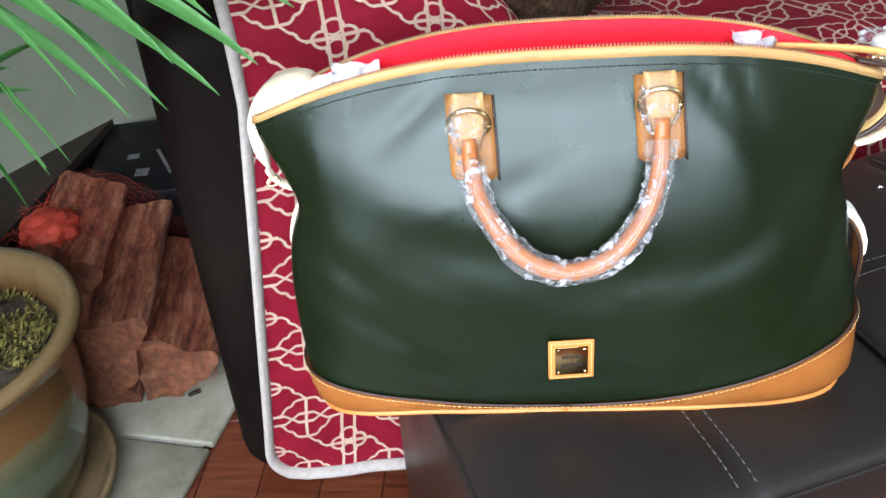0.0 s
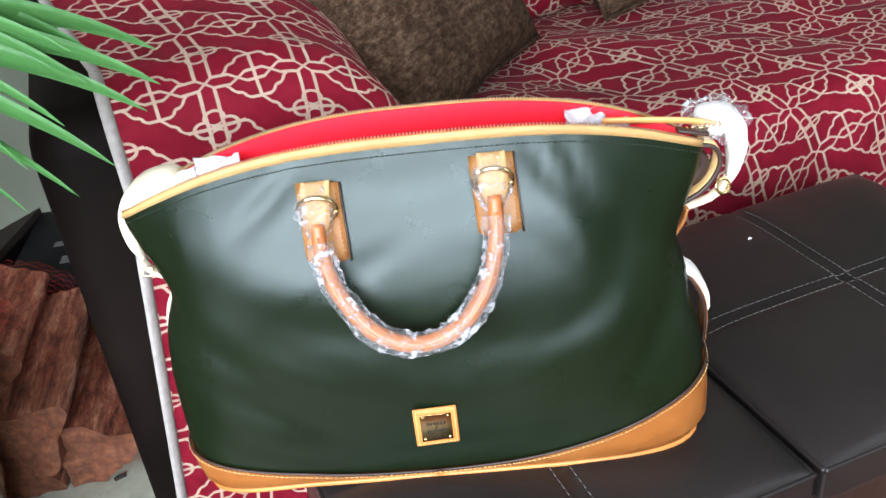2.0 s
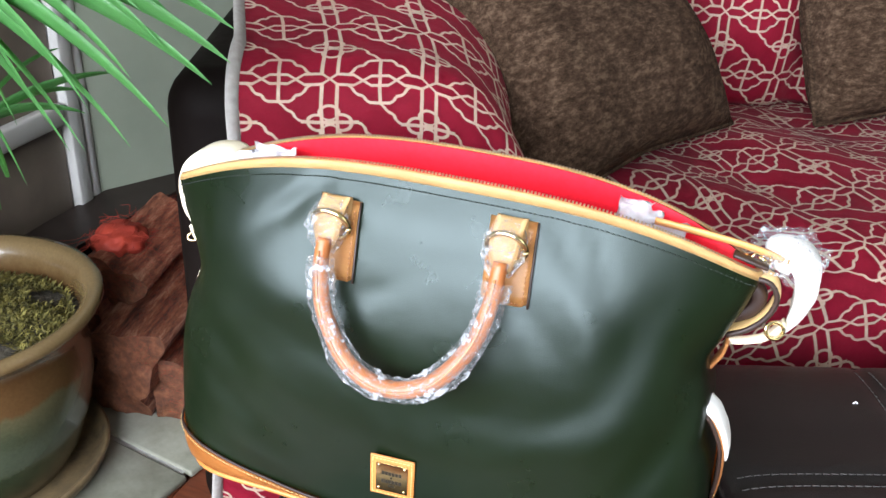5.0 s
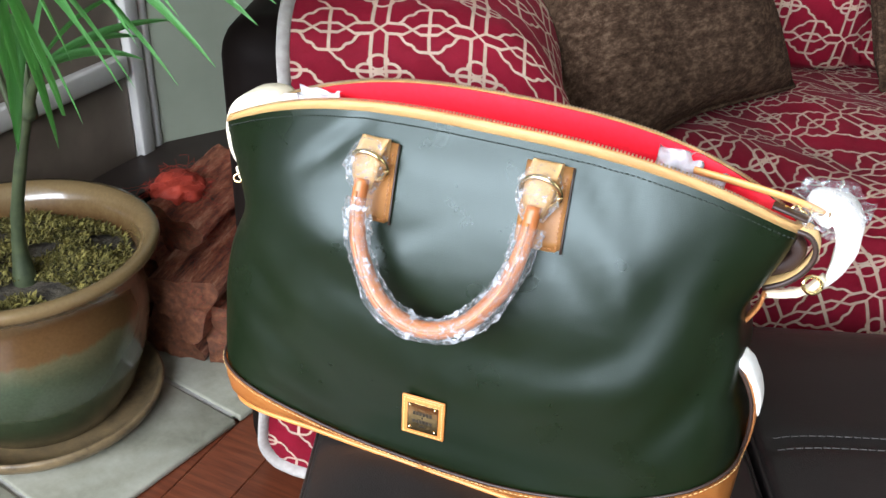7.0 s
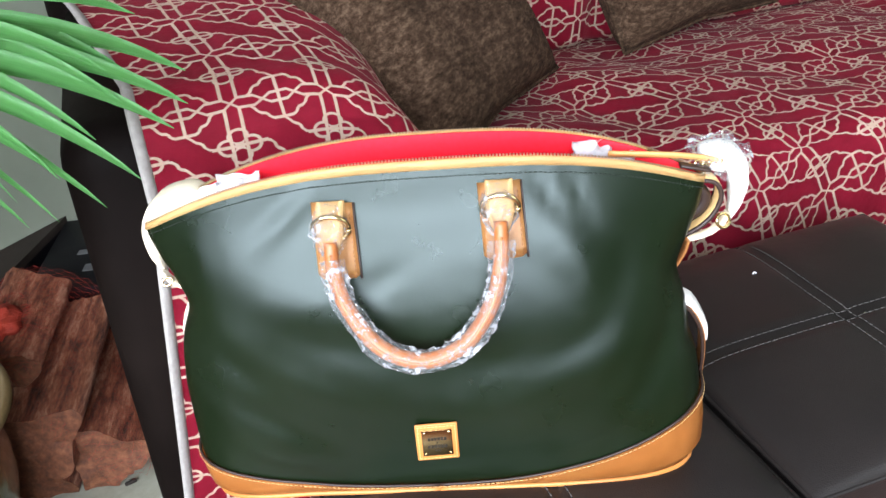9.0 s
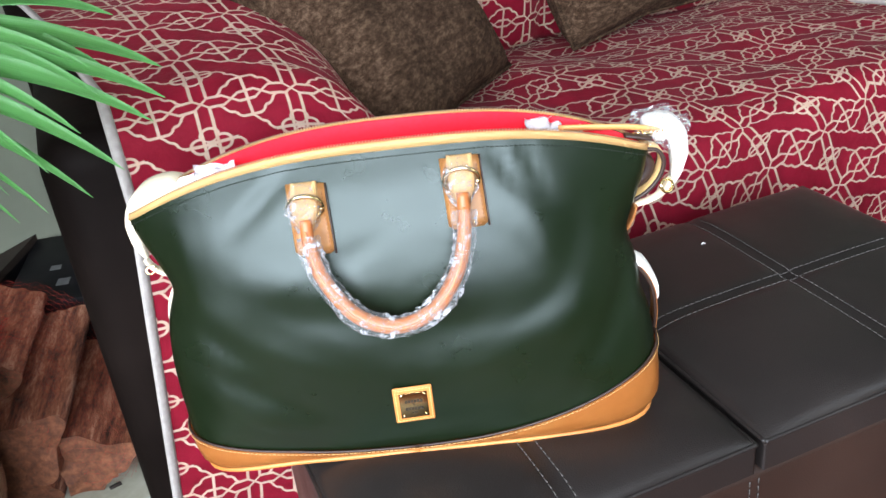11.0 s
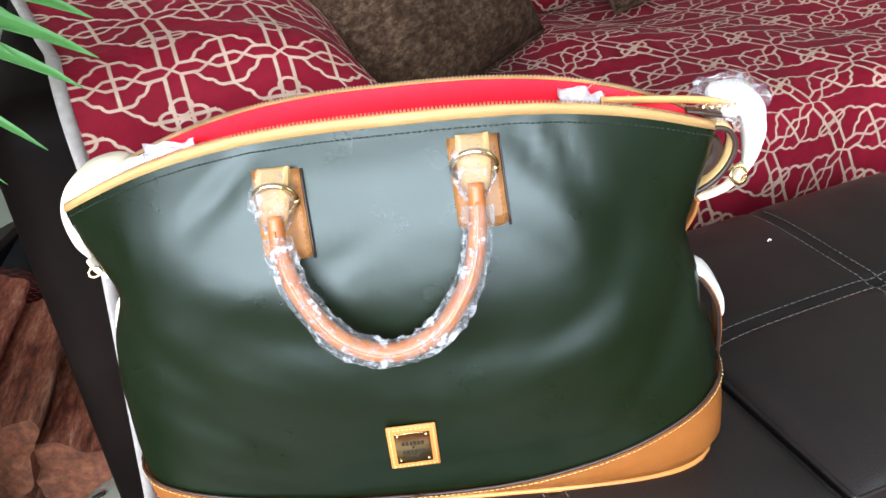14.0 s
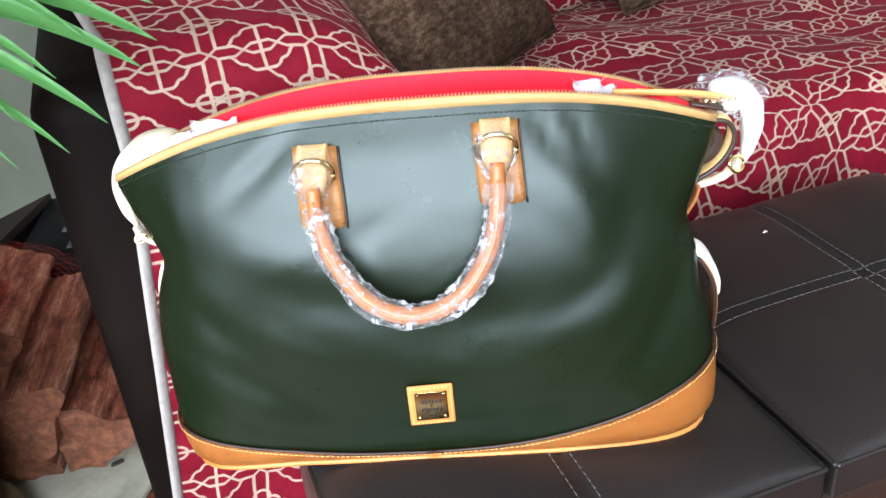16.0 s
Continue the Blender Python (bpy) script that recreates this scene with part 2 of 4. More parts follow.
def stone_slab():
    n = Nodes("stone_slab")
    v = n.sum("ADD", n.noise(5, 6, 0.65), n.sum("MULTIPLY", n.noise(34, 5, 0.6), 0.25))
    n.bump(n.noise(30, 5), 0.4, 0.003)
    return n.set(n.ramp(v, ((0.42, (0.13, 0.125, 0.085)), (0.6, (0.25, 0.245, 0.185)), (0.8, (0.36, 0.35, 0.28)))), 0.5)


def floor_wood():
    n = Nodes("floor_wood")
    grain = n.noise(9, 7, 0.65, None, (1.0, 14.0, 1.0))
    info = n.tree.nodes.new("ShaderNodeObjectInfo").outputs["Random"]
    base = n.ramp(grain, ((0.3, (0.075, 0.018, 0.009)), (0.55, (0.15, 0.042, 0.019)), (0.8, (0.22, 0.075, 0.033))))
    n.bump(grain, 0.2, 0.001)
    return n.set(n.mix(n.sum("MULTIPLY", info, 0.45), base, (0.5, 0.4, 0.35), "MULTIPLY"), 0.3)


def bark():
    n = Nodes("bark")
    g = n.noise(13, 9, 0.80, None, (4.2, 0.7, 4.2))
    n.bump(g, 0.9, 0.014)
    return n.set(n.ramp(g, ((0.36, (0.026, 0.010, 0.006)), (0.44, (0.16, 0.045, 0.022)), (0.53, (0.37, 0.125, 0.062)), (0.64, (0.66, 0.37, 0.24)))), 0.55)


def cut_wood():
    n = Nodes("cut_wood")
    g = n.noise(55, 8, 0.72)
    n.bump(g, 0.8, 0.006)
    return n.set(n.ramp(g, ((0.30, (0.045, 0.014, 0.006)), (0.50, (0.15, 0.050, 0.021)), (0.72, (0.31, 0.120, 0.052)))), 0.7)


def leaf_green():
    n = Nodes("leaf_green")
    rib = n.noise(30, 3, 0.5, n.coords("UV"), (1.0, 0.05, 1.0))
    n.bump(rib, 0.4, 0.001)
    m = n.set(n.ramp(rib, ((0.3, (0.085, 0.26, 0.070)), (0.7, (0.17, 0.42, 0.145)))), 0.33, Subsurface_Weight=0.0)
    lobe = n.node("BsdfTranslucent")
    lobe.inputs[0].default_value = (0.15, 0.45, 0.09, 1)
    both = n.node("MixShader")
    both.inputs[0].default_value = 0.28
    n.link(n.bsdf.outputs[0], both.inputs[1])
    n.link(lobe.outputs[0], both.inputs[2])
    n.link(both.outputs[0], n.tree.nodes["Material Output"].inputs[0])
    return m


def clear_film():
    n = Nodes("clear_film")
    n.bump(n.noise(190, 4, 0.8), 1.0, 0.03)
    m = n.set((0.95, 0.95, 0.95), 0.07, Transmission_Weight=0.0, IOR=1.5)
    see = n.node("BsdfTransparent")
    shine = n.node("BsdfGlossy", Roughness=0.09)
    normal = n.bsdf.inputs["Normal"].links[0].from_socket
    n.link(normal, shine.inputs["Normal"])
    rim = n.node("LayerWeight", Blend=0.5)
    n.link(normal, rim.inputs["Normal"])
    # thin ridges: whitened creases of the film, with glints painted along them
    fold = n.sum("ABSOLUTE", n.sum("SUBTRACT", n.noise(130, 3, 0.65), 0.5))
    ridge = n.node("MapRange")
    ridge.inputs["From Min"].default_value, ridge.inputs["From Max"].default_value = 0.001, 0.012
    ridge.inputs["To Min"].default_value, ridge.inputs["To Max"].default_value = 0.85, 0.0
    n.link(fold, ridge.inputs["Value"])
    # patches: painted white glints, as if crumpled facets mirrored the window
    patch = n.node("MapRange")
    patch.inputs["From Min"].default_value, patch.inputs["From Max"].default_value = 0.555, 0.600
    patch.inputs["To Min"].default_value, patch.inputs["To Max"].default_value = 0.0, 0.80
    n.link(n.noise(88, 5, 0.72), patch.inputs["Value"])
    folds = n.sum("MAXIMUM", ridge.outputs[0], patch.outputs[0])
    cover = n.sum("ADD", n.sum("MULTIPLY_ADD", n.sum("POWER", rim.outputs["Facing"], 2.0), 0.20, 0.02), folds)
    haze = n.node("BsdfDiffuse")
    haze.inputs[0].default_value = (0.85, 0.87, 0.9, 1)
    surface = n.node("MixShader")
    surface.inputs[0].default_value = 0.35
    n.link(shine.outputs[0], surface.inputs[1])
    n.link(haze.outputs[0], surface.inputs[2])
    both = n.node("MixShader")
    n.link(cover, both.inputs[0])
    n.link(see.outputs[0], both.inputs[1])
    n.link(surface.outputs[0], both.inputs[2])
    n.link(both.outputs[0], n.tree.nodes["Material Output"].inputs[0])
    return m


M["lattice_fabric"], M["chenille"], M["pot_glaze"], M["saucer_clay"], M["stone_slab"] = lattice_fabric(), chenille(), pot_glaze(), saucer_clay(), stone_slab()
M["floor_wood"], M["bark"], M["cut_wood"], M["leaf_green"], M["clear_film"] = floor_wood(), bark(), cut_wood(), leaf_green(), clear_film()

# ---- building helpers ----


def finish(name, bm, material, smooth=True):
    me = bpy.data.meshes.new(name)
    bm.normal_update()
    bm.to_mesh(me)
    bm.free()
    me.materials.append(M[material])
    if smooth:
        me.shade_smooth()
    return me


def part(name, bm, material, parent, label="", smooth=True):
    ob = new(name, finish(name, bm, material, smooth))
    ob.parent = parent
    return tagged(ob, label)


def thing(name, label, category, group="", kind="", at=(0, 0, 0), turn=0.0):
    ob = new(name)
    ob.matrix_world = pose(*at, 0, 0, turn)
    ob.empty_display_size = 0.05
    return tagged(ob, label, category, group, kind)


def mesh_thing(name, bm, material, label, category, group="", kind="", smooth=True):
    return tagged(new(name, finish(name, bm, material, smooth)), label, category, group, kind)


def block(lo, hi, bevel=0.004, segments=2, bm=None, m=None):
    """A box between two corners with rounded edges."""
    bm2 = bmesh.new()
    bmesh.ops.create_cube(bm2, size=1)
    for v in bm2.verts:
        v.co = Vector([lo[k] + (v.co[k] + 0.5) * (hi[k] - lo[k]) for k in range(3)])
    if bevel:
        bmesh.ops.bevel(bm2, geom=bm2.edges[:], offset=bevel, segments=segments, profile=0.5, affect="EDGES")
    if m is not None:
        bm2.transform(m)
    if bm is None:
        return bm2
    me = bpy.data.meshes.new("tmp")
    bm2.to_mesh(me)
    bm2.free()
    bm.from_mesh(me)
    bpy.data.meshes.remove(me)
    return bm


def sheet(points, close_u=False, close_v=False, thick=0.0, uvs=None, bm=None):
    """A grid of points [row][column] as a surface, thickened along its normals if wanted."""
    bm = bm or bmesh.new()
    rows, cols = len(points), len(points[0])
    verts = [[bm.verts.new(p) for p in row] for row in points]
    layer = bm.loops.layers.uv.verify() if uvs else None
    faces = []
    for i in range(rows - (not close_v)):
        for j in range(cols - (not close_u)):
            at = ((i, j), (i, (j + 1) % cols), ((i + 1) % rows, (j + 1) % cols), ((i + 1) % rows, j))
            f = bm.faces.new([verts[a][b] for a, b in at])
            faces.append(f)
            if uvs:
                for loop, (a, b) in zip(f.loops, at):
                    loop[layer].uv = uvs[a][b]
    if thick:
        bmesh.ops.solidify(bm, geom=faces, thickness=thick)
    return bm


def smooth_line(points, count):
    """Points along a smooth curve through the given ones."""
    p = [Vector(q) for q in points]
    p = [p[0] * 2 - p[1], *p, p[-1] * 2 - p[-2]]
    out = []
    for k in range(count):
        f = k / (count - 1) * (len(points) - 1)
        i = min(int(f), len(points) - 2)
        t = f - i
        a, b, c, d = p[i : i + 4]
        out.append(0.5 * (2 * b + (c - a) * t + (2 * a - 5 * b + 4 * c - d) * t * t + (3 * b - a - 3 * c + d) * t**3))
    return out


def tube(points, radius, around=10, bm=None, squash=(1, 1), caps=True, wobble=None):
    """A tube along points; radius is a number or a function of 0..1."""
    bm = bm or bmesh.new()
    points = [Vector(p) for p in points]
    up, rings = None, []
    for k, p in enumerate(points):
        way = (points[min(k + 1, len(points) - 1)] - points[max(k - 1, 0)]).normalized()
        if up is None:
            up = way.orthogonal().normalized()
        up = (up - way * up.dot(way)).normalized()
        side = way.cross(up)
        f = k / (len(points) - 1)
        r = radius(f) if callable(radius) else radius
        ring = []
        for j in range(around):
            a = 2 * math.pi * j / around
            rr = r * (wobble(k, j) if wobble else 1)
            ring.append(bm.verts.new(p + up * math.cos(a) * rr * squash[0] + side * math.sin(a) * rr * squash[1]))
        rings.append(ring)
    for a, b in zip(rings, rings[1:]):
        for j in range(around):
            bm.faces.new((a[j], a[(j + 1) % around], b[(j + 1) % around], b[j]))
    if caps:
        bm.faces.new(rings[0][::-1])
        bm.faces.new(rings[-1])
    return bm


def stitches(points, length, gap, radius, bm=None):
    """A row of thread stitches along a line."""
    bm = bm or bmesh.new()
    points = [Vector(p) for p in points]
    dense, total = [points[0]], [0.0]
    for a, b in zip(points, points[1:]):
        dense.append(b)
        total.append(total[-1] + (b - a).length)

    def along(s):
        k = int(np.clip(np.searchsorted(total, s) - 1, 0, len(dense) - 2))
        return dense[k].lerp(dense[k + 1], (s - total[k]) / max(total[k + 1] - total[k], 1e-9))

    s = 0.0
    while s + length < total[-1]:
        tube([along(s), along(s + length / 2), along(s + length)], radius, 5, bm)
        s += length + gap
    return bm


def lathe(profile, around=64, bm=None):
    return sheet([[(r * math.cos(2 * math.pi * j / around), r * math.sin(2 * math.pi * j / around), z) for j in range(around)] for r, z in profile], close_u=True, bm=bm)

# ---- the room ----
TURN = 21.5  # the sofa and the bench stand turned in the room


def wall(name, lo, hi, material="wall_paint", label="painted wall in muted grey green"):
    return mesh_thing(name, block(lo, hi, 0), material, label, "wall", kind="structure", smooth=False)


floor_base = mesh_thing("floor", block((-3.2, -2.75, -0.06), (2.7, 3.2, -0.004), 0), "floor_wood", "reddish brown wooden plank floor", "floor", kind="structure", smooth=False)
wall("ceiling", (-3.2, -2.75, 2.45), (2.7, 3.2, 2.5), "ceiling_paint", "off-white painted ceiling")
wall("wall_east_low", (2.6, -2.75, 0), (2.7, 3.2, 0.9))
wall("wall_east_high", (2.6, -2.75, 2.1), (2.7, 3.2, 2.45))
wall("wall_east_south", (2.6, -2.75, 0.9), (2.7, -1.0, 2.1))
wall("wall_east_north", (2.6, 0.4, 0.9), (2.7, 3.2, 2.1))
wall("wall_west_far", (-3.2, -2.75, 0), (-3.1, 3.1, 2.45))
wall("wall_north", (-3.2, 3.1, 0), (2.6, 3.2, 2.45))
wall("wall_south_low", (-3.1, -2.75, 0), (2.6, -2.65, WINDOW[2]))
wall("wall_south_high", (-3.1, -2.75, WINDOW[3]), (2.6, -2.65, 2.45))
wall("wall_south_west", (-3.1, -2.75, WINDOW[2]), (WINDOW[0], -2.65, WINDOW[3]))
wall("wall_south_east", (WINDOW[1], -2.75, WINDOW[2]), (2.6, -2.65, WINDOW[3]))

# the wall behind the hearth, the corner trim and the slanting wall behind the sofa
hearth = thing("wall_west", "muted tan panelled wall above the hearth ledge", "wall", kind="structure", at=(-0.956, 0.71, 0), turn=3)
part("panel_wall", block((-0.10, -1.35, 0), (0, -0.035, 2.45), 0), "tan_panel", hearth, smooth=False)
part("panel_rail", block((0.0, -1.34, 0.345), (0.022, -0.045, 0.385), 0.006), "trim_paint", hearth, "thin pale moulding rail")
corner = thing("trim", "cream painted corner trim with a groove", "trim", kind="structure", at=(-0.956, 0.71, 0), turn=3)
part("board", block((-0.05, -0.03, 0.0), (0.016, 0.004, 2.45), 0.003), "trim_paint", corner)
part("bead", block((-0.04, 0.012, 0.0), (0.012, 0.034, 2.45), 0.006), "trim_paint", corner)
slant = thing("wall_slanted", "muted grey green painted wall behind the sofa", "wall", kind="structure", at=(-0.952, 0.742, 0), turn=-28.5)
part("wall_face", block((-0.10, 0.0, 0), (0, 3.3, 2.45), 0), "wall_paint", slant, smooth=False)

window = thing("window_1", "wide white framed glass door opening to daylight", "window", kind="structure", at=(0, -2.7, 0))
part("window_sill", block((WINDOW[0] - 0.05, -0.03, WINDOW[2] - 0.03), (WINDOW[1] + 0.05, 0.11, WINDOW[2]), 0.004), "trim_paint", window)
for x in (WINDOW[0], WINDOW[1] - 0.05):
    part("window_frame", block((x, -0.03, WINDOW[2]), (x + 0.05, 0.03, WINDOW[3]), 0.004), "trim_paint", window)
part("window_frame", block((WINDOW[0] + 0.05, -0.03, WINDOW[3] - 0.05), (WINDOW[1] - 0.05, 0.03, WINDOW[3]), 0.004), "trim_paint", window)

# the dark ledge along the hearth wall
ledge = thing("hearth_ledge", "low dark brown box ledge with a black face beside the wall", "ledge")
outline = [(-0.856, -0.4), (-0.842, 0.60), (-0.812, 1.045), (-0.945, 0.80), (-0.950, 0.62), (-0.951, -0.4)]
for name, low, high, material, out in (("face", 0.012, 0.165, "box_black", 0.0), ("top_board", 0.166, 0.182, "ledge_board", 0.004)):
    bm = bmesh.new()
    for z in (low, high):
        for x, y in outline:
            bm.verts.new((x + out * (x > -0.9), y, z))
    bm.verts.ensure_lookup_table()
    n = len(outline)
    bm.faces.new(bm.verts[:n][::-1])
    bm.faces.new(bm.verts[n:])
    for k in range(n):
        bm.faces.new((bm.verts[k], bm.verts[(k + 1) % n], bm.verts[n + (k + 1) % n], bm.verts[n + k]))
    part(name, bm, material, ledge, smooth=False)

carton = thing("black_carton", "low black box with a small grey label between ledge and sofa", "box", at=(-0.70, 0.86, 0.0135), turn=8)
part("box_body", block((-0.095, -0.13, 0.0), (0.085, 0.16, 0.155), 0.003), "box_black", carton)
part("sticker", block((-0.034, -0.001, 0.1552), (-0.014, 0.017, 0.1560), 0), "label_grey", carton, "small grey printed label", smooth=False)
part("sticker", block((-0.009, -0.070, 0.1552), (0.014, -0.044, 0.1560), 0), "label_grey", carton, "small grey printed label", smooth=False)
part("tape", block((-0.003, -0.052, 0.0), (0.003, 0.052, 0.0008), 0, m=pose(0.036, -0.022, 0.1552, 0, 0, 22)), "label_grey", carton, "narrow grey strip of tape", smooth=False)

# ---- sofa ----
sofa = thing("sofa", "dark brown leather sofa under a quilted cover", "sofa", turn=TURN)
part("arm", block((-0.277, 0.330, 0.03), (0.030, 1.12, 0.640), 0.045, 5), "sofa_leather", sofa)
part("arm", block((1.20, 0.325, 0.03), (1.46, 1.12, 0.60), 0.045, 5), "sofa_leather", sofa)
part("seat_base", block((0.036, 0.36, 0.03), (1.199, 0.90, 0.30), 0.02, 3), "sofa_leather", sofa)
part("seat_cushion", block((0.04, 0.345, 0.301), (1.195, 0.90, 0.425), 0.03, 4), "sofa_leather", sofa)
part("backrest", block((-0.30, 0.985, 0.03), (1.42, 1.20, 0.93), 0.06, 5), "sofa_leather", sofa)
for x, y in ((-0.20, 0.40), (1.40, 0.36), (-0.20, 1.08), (1.40, 1.08)):
    part("foot", block((x, y, 0.0), (x + 0.05, y + 0.05, 0.031), 0.004), "ledge_board", sofa)

cover = thing("sofa_cover", "quilted burgundy sofa cover with a cream trellis print and grey binding", "sofa cover", turn=TURN)


def arm_point(a, b):
    """a: across the arm from its outer edge, b: along the cloth from the front hem; both in metres."""
    hem, bend, crest = 0.055, 0.07, 0.555
    left = -0.258 + 0.06 * min(1, b / 0.5) - 0.18 * max(0.0, b - 0.66)
    if b < crest:
        d, z = 0.315 - 0.012 * b / crest, hem + b
    elif b < crest + bend * 1.57:
        t = (b - crest) / bend
        d, z = 0.303 + bend * (1 - math.cos(t)), hem + crest + (bend - 0.012) * math.sin(t)
    else:
        over = b - crest - bend * 1.57
        d, z = 0.303 + bend + over, hem + crest + bend - 0.012 + 0.045 * math.sin(min(1, over / 0.3) * math.pi / 2)
    s = left + a
    start = 0.172 + 0.18 * max(0.0, b - 0.66)
    drop = max(0, a - start)
    back = min(1.0, max(0.0, (b - 0.40) / 0.25))
    if drop > 0:
        r = 0.125
        t = min(drop / r, 1.5)
        s_round, fall = left + start + r * math.sin(t), r * (1 - math.cos(t)) + max(0, drop - 1.5 * r)
        s = s + (s_round - s) * back
        z -= fall * back
    swing = a * (1 - min(1, b / 0.40))
    z, d = z - 0.11 * swing, d - 0.15 * swing
    puff = noise.noise(Vector((s * 9, b * 7, 1.3))) * 0.007 + noise.noise(Vector((s * 26, b * 22, 5))) * 0.0022
    z += puff * back
    d -= puff * (1 - back) * 1.2
    return (s, d, z)


LONG, WIDE = 1.30, 0.43
rows = [[(WIDE * i / 46, LONG * j / 120) for i in range(47)] for j in range(121)]
keep = []
for row in rows:  # the hem has a rounded outer corner
    line = []
    for a, b in row:
        if b < 0.05:
            a = a + (0.05 - math.sqrt(max(0, 0.05**2 - (0.05 - b) ** 2))) * max(0, 1 - a / 0.25)
        a *= 1 + 0.35 * max(0.0, min(1.0, (b - 0.60) / 0.5))
        line.append((a, b))
    keep.append(line)
grid = [[arm_point(a, b) for a, b in row] for row in keep]
part("arm_panel", sheet(grid, uvs=[[(a + 0.046, b) for a, b in row] for row in keep], thick=-0.006), "lattice_fabric", cover)
edge = [arm_point(0.006 + (0.05 - math.sqrt(max(0, 0.05**2 - (0.05 - b) ** 2)) if b < 0.05 else 0), b) for b in [LONG * k / 160 for k in range(161)]]
hem = [arm_point(0.05 + 0.28 * k / 20, 0.004) for k in range(21)]
part("binding", tube([Vector(p) + Vector((-0.002, -0.003, 0.001)) for p in hem[::-1] + edge[1:]], 0.0082, 8, squash=(1, 0.5)), "binding", cover, "grey cloth binding along the hem")


def seat_point(s, b):
    """Across the sofa, and along the cloth from the floor hem over the seat to the back."""
    if b < 0.38:
        d, z = 0.318, 0.028 + b
    elif b < 0.38 + 0.05 * 1.57:
        t = (b - 0.38) / 0.05
        d, z = 0.318 + 0.05 * (1 - math.cos(t)), 0.408 + 0.05 * math.sin(t)
    else:
        d, z = 0.368 + (b - 0.4585), 0.458
        z += 0.012 * math.sin(math.pi * min(1, max(0, (d - 0.368) / 0.5)))
    wave = noise.noise(Vector((s * 6, b * 6, 8.1))) * 0.018 + noise.noise(Vector((s * 17, b * 15, 3.1))) * 0.005
    if b < 0.42:
        d -= abs(wave) * 0.8
    else:
        z += wave
    z += 0.03 * math.exp(-(((s - 0.10) / 0.05) ** 2)) * (b > 0.42)
    return (s, d, z)


spans = [0.03 + 1.13 * i / 90 for i in range(91)]
lengths = [0.97 * j / 90 for j in range(91)]
part("seat_panel", sheet([[seat_point(s, b) for s in spans] for b in lengths], uvs=[[(0.90 * s + 0.43 * b + 0.035 * noise.noise(Vector((s * 5, b * 5, 0))), 0.90 * b - 0.43 * s + 0.035 * noise.noise(Vector((s * 5, b * 5, 7)))) for s in spans] for b in lengths], thick=-0.006), "lattice_fabric", cover)
part("binding", tube([Vector(seat_point(1.158, b)) + Vector((0, -0.002, 0.003)) for b in lengths[3:]], 0.009, 8, squash=(1, 0.6)), "binding", cover, "grey cloth binding along the hem")


def back_point(s, h):
    d = 0.838 + 0.10 * h - 0.05 * math.sin(math.pi * min(1, max(0, h / 0.34))) ** 0.6
    wave = noise.noise(Vector((s * 7, h * 7, 2.2))) * 0.010
    seam = 0.03 * math.exp(-(((s - 0.60) / 0.03) ** 2))
    return (s, d + wave + seam, 0.462 + h)


heights = [0.50 * j / 50 for j in range(51)]
part("back_panel", sheet([[back_point(s, h) for s in spans] for h in heights], uvs=[[(s, h + 0.04) for s in spans] for h in heights], thick=0.006), "lattice_fabric", cover)


def pillow(label, m, half=0.215, thick=0.075):
    ob = thing("throw_pillow", label, "pillow", "brown throw pillows on the sofa")
    ob.matrix_world = m
    size, front = 36, []
    for side in (1, -1):
        pts = []
        for j in range(size + 1):
            row = []
            for i in range(size + 1):
                u, v = 2 * i / size - 1, 2 * j / size - 1
                pinch = 1 - 0.07 * (1 - abs(u)) * abs(v) ** 3 * 1.0
                pinch2 = 1 - 0.07 * (1 - abs(v)) * abs(u) ** 3
                t = thick * (max(0, 1 - u**4) * max(0, 1 - v**4)) ** 0.55
                t *= 1 + 0.22 * noise.noise(Vector((u * 1.7, v * 1.7, side * 3 + half * 9)))
                row.append((u * half * pinch2, side * t, v * half * pinch))
            pts.append(row if side > 0 else row[::-1])
        front.append(pts)
    bm = sheet(front[0])
    sheet(front[1], bm=bm)
    bmesh.ops.remove_doubles(bm, verts=bm.verts[:], dist=0.0006)
    part("cushion", bm, "chenille", ob)
    seam = []
    for k in range(4 * size):
        q, r = divmod(k, size)
        t = 2 * r / size - 1
        u, v = ((t, -1), (1, t), (-t, 1), (-1, -t))[q]
        seam.append((u * half * (1 - 0.07 * (1 - abs(v)) * abs(u) ** 3), 0, v * half * (1 - 0.07 * (1 - abs(u)) * abs(v) ** 3)))
    part("edge_seam", tube(seam + seam[:1], 0.0035, 6), "chenille", ob)
    return ob


def stand(bottom, along, lean_way, lean, half, roll=0.0):
    """The pose of a pillow: middle of its bottom edge, the direction of that edge, and the way and angle of its lean."""
    x = Vector((*along, 0)).normalized()
    z = (Vector((*lean_way, 0)).normalized() * math.sin(radians(lean)) + Vector((0, 0, math.cos(radians(lean))))).normalized()
    x = (x - z * x.dot(z)).normalized()
    y = z.cross(x)
    m = Matrix((x, y, z)).transposed().to_4x4()
    m.translation = Vector(bottom) + z * half
    return m @ pose(0, 0, 0, 0, roll, 0)


pillow("brown chenille throw pillow leaning into the corner of the sofa arm", stand((0.080, 0.604, 0.482), (0.39, 0.92), (-0.92, 0.39), 41, 0.22), 0.22, 0.080)
pillow("brown chenille throw pillow leaning against the sofa back", stand((0.440, 0.985, 0.482), (0.776, 0.63), (-0.63, 0.776), 30, 0.205), 0.205)

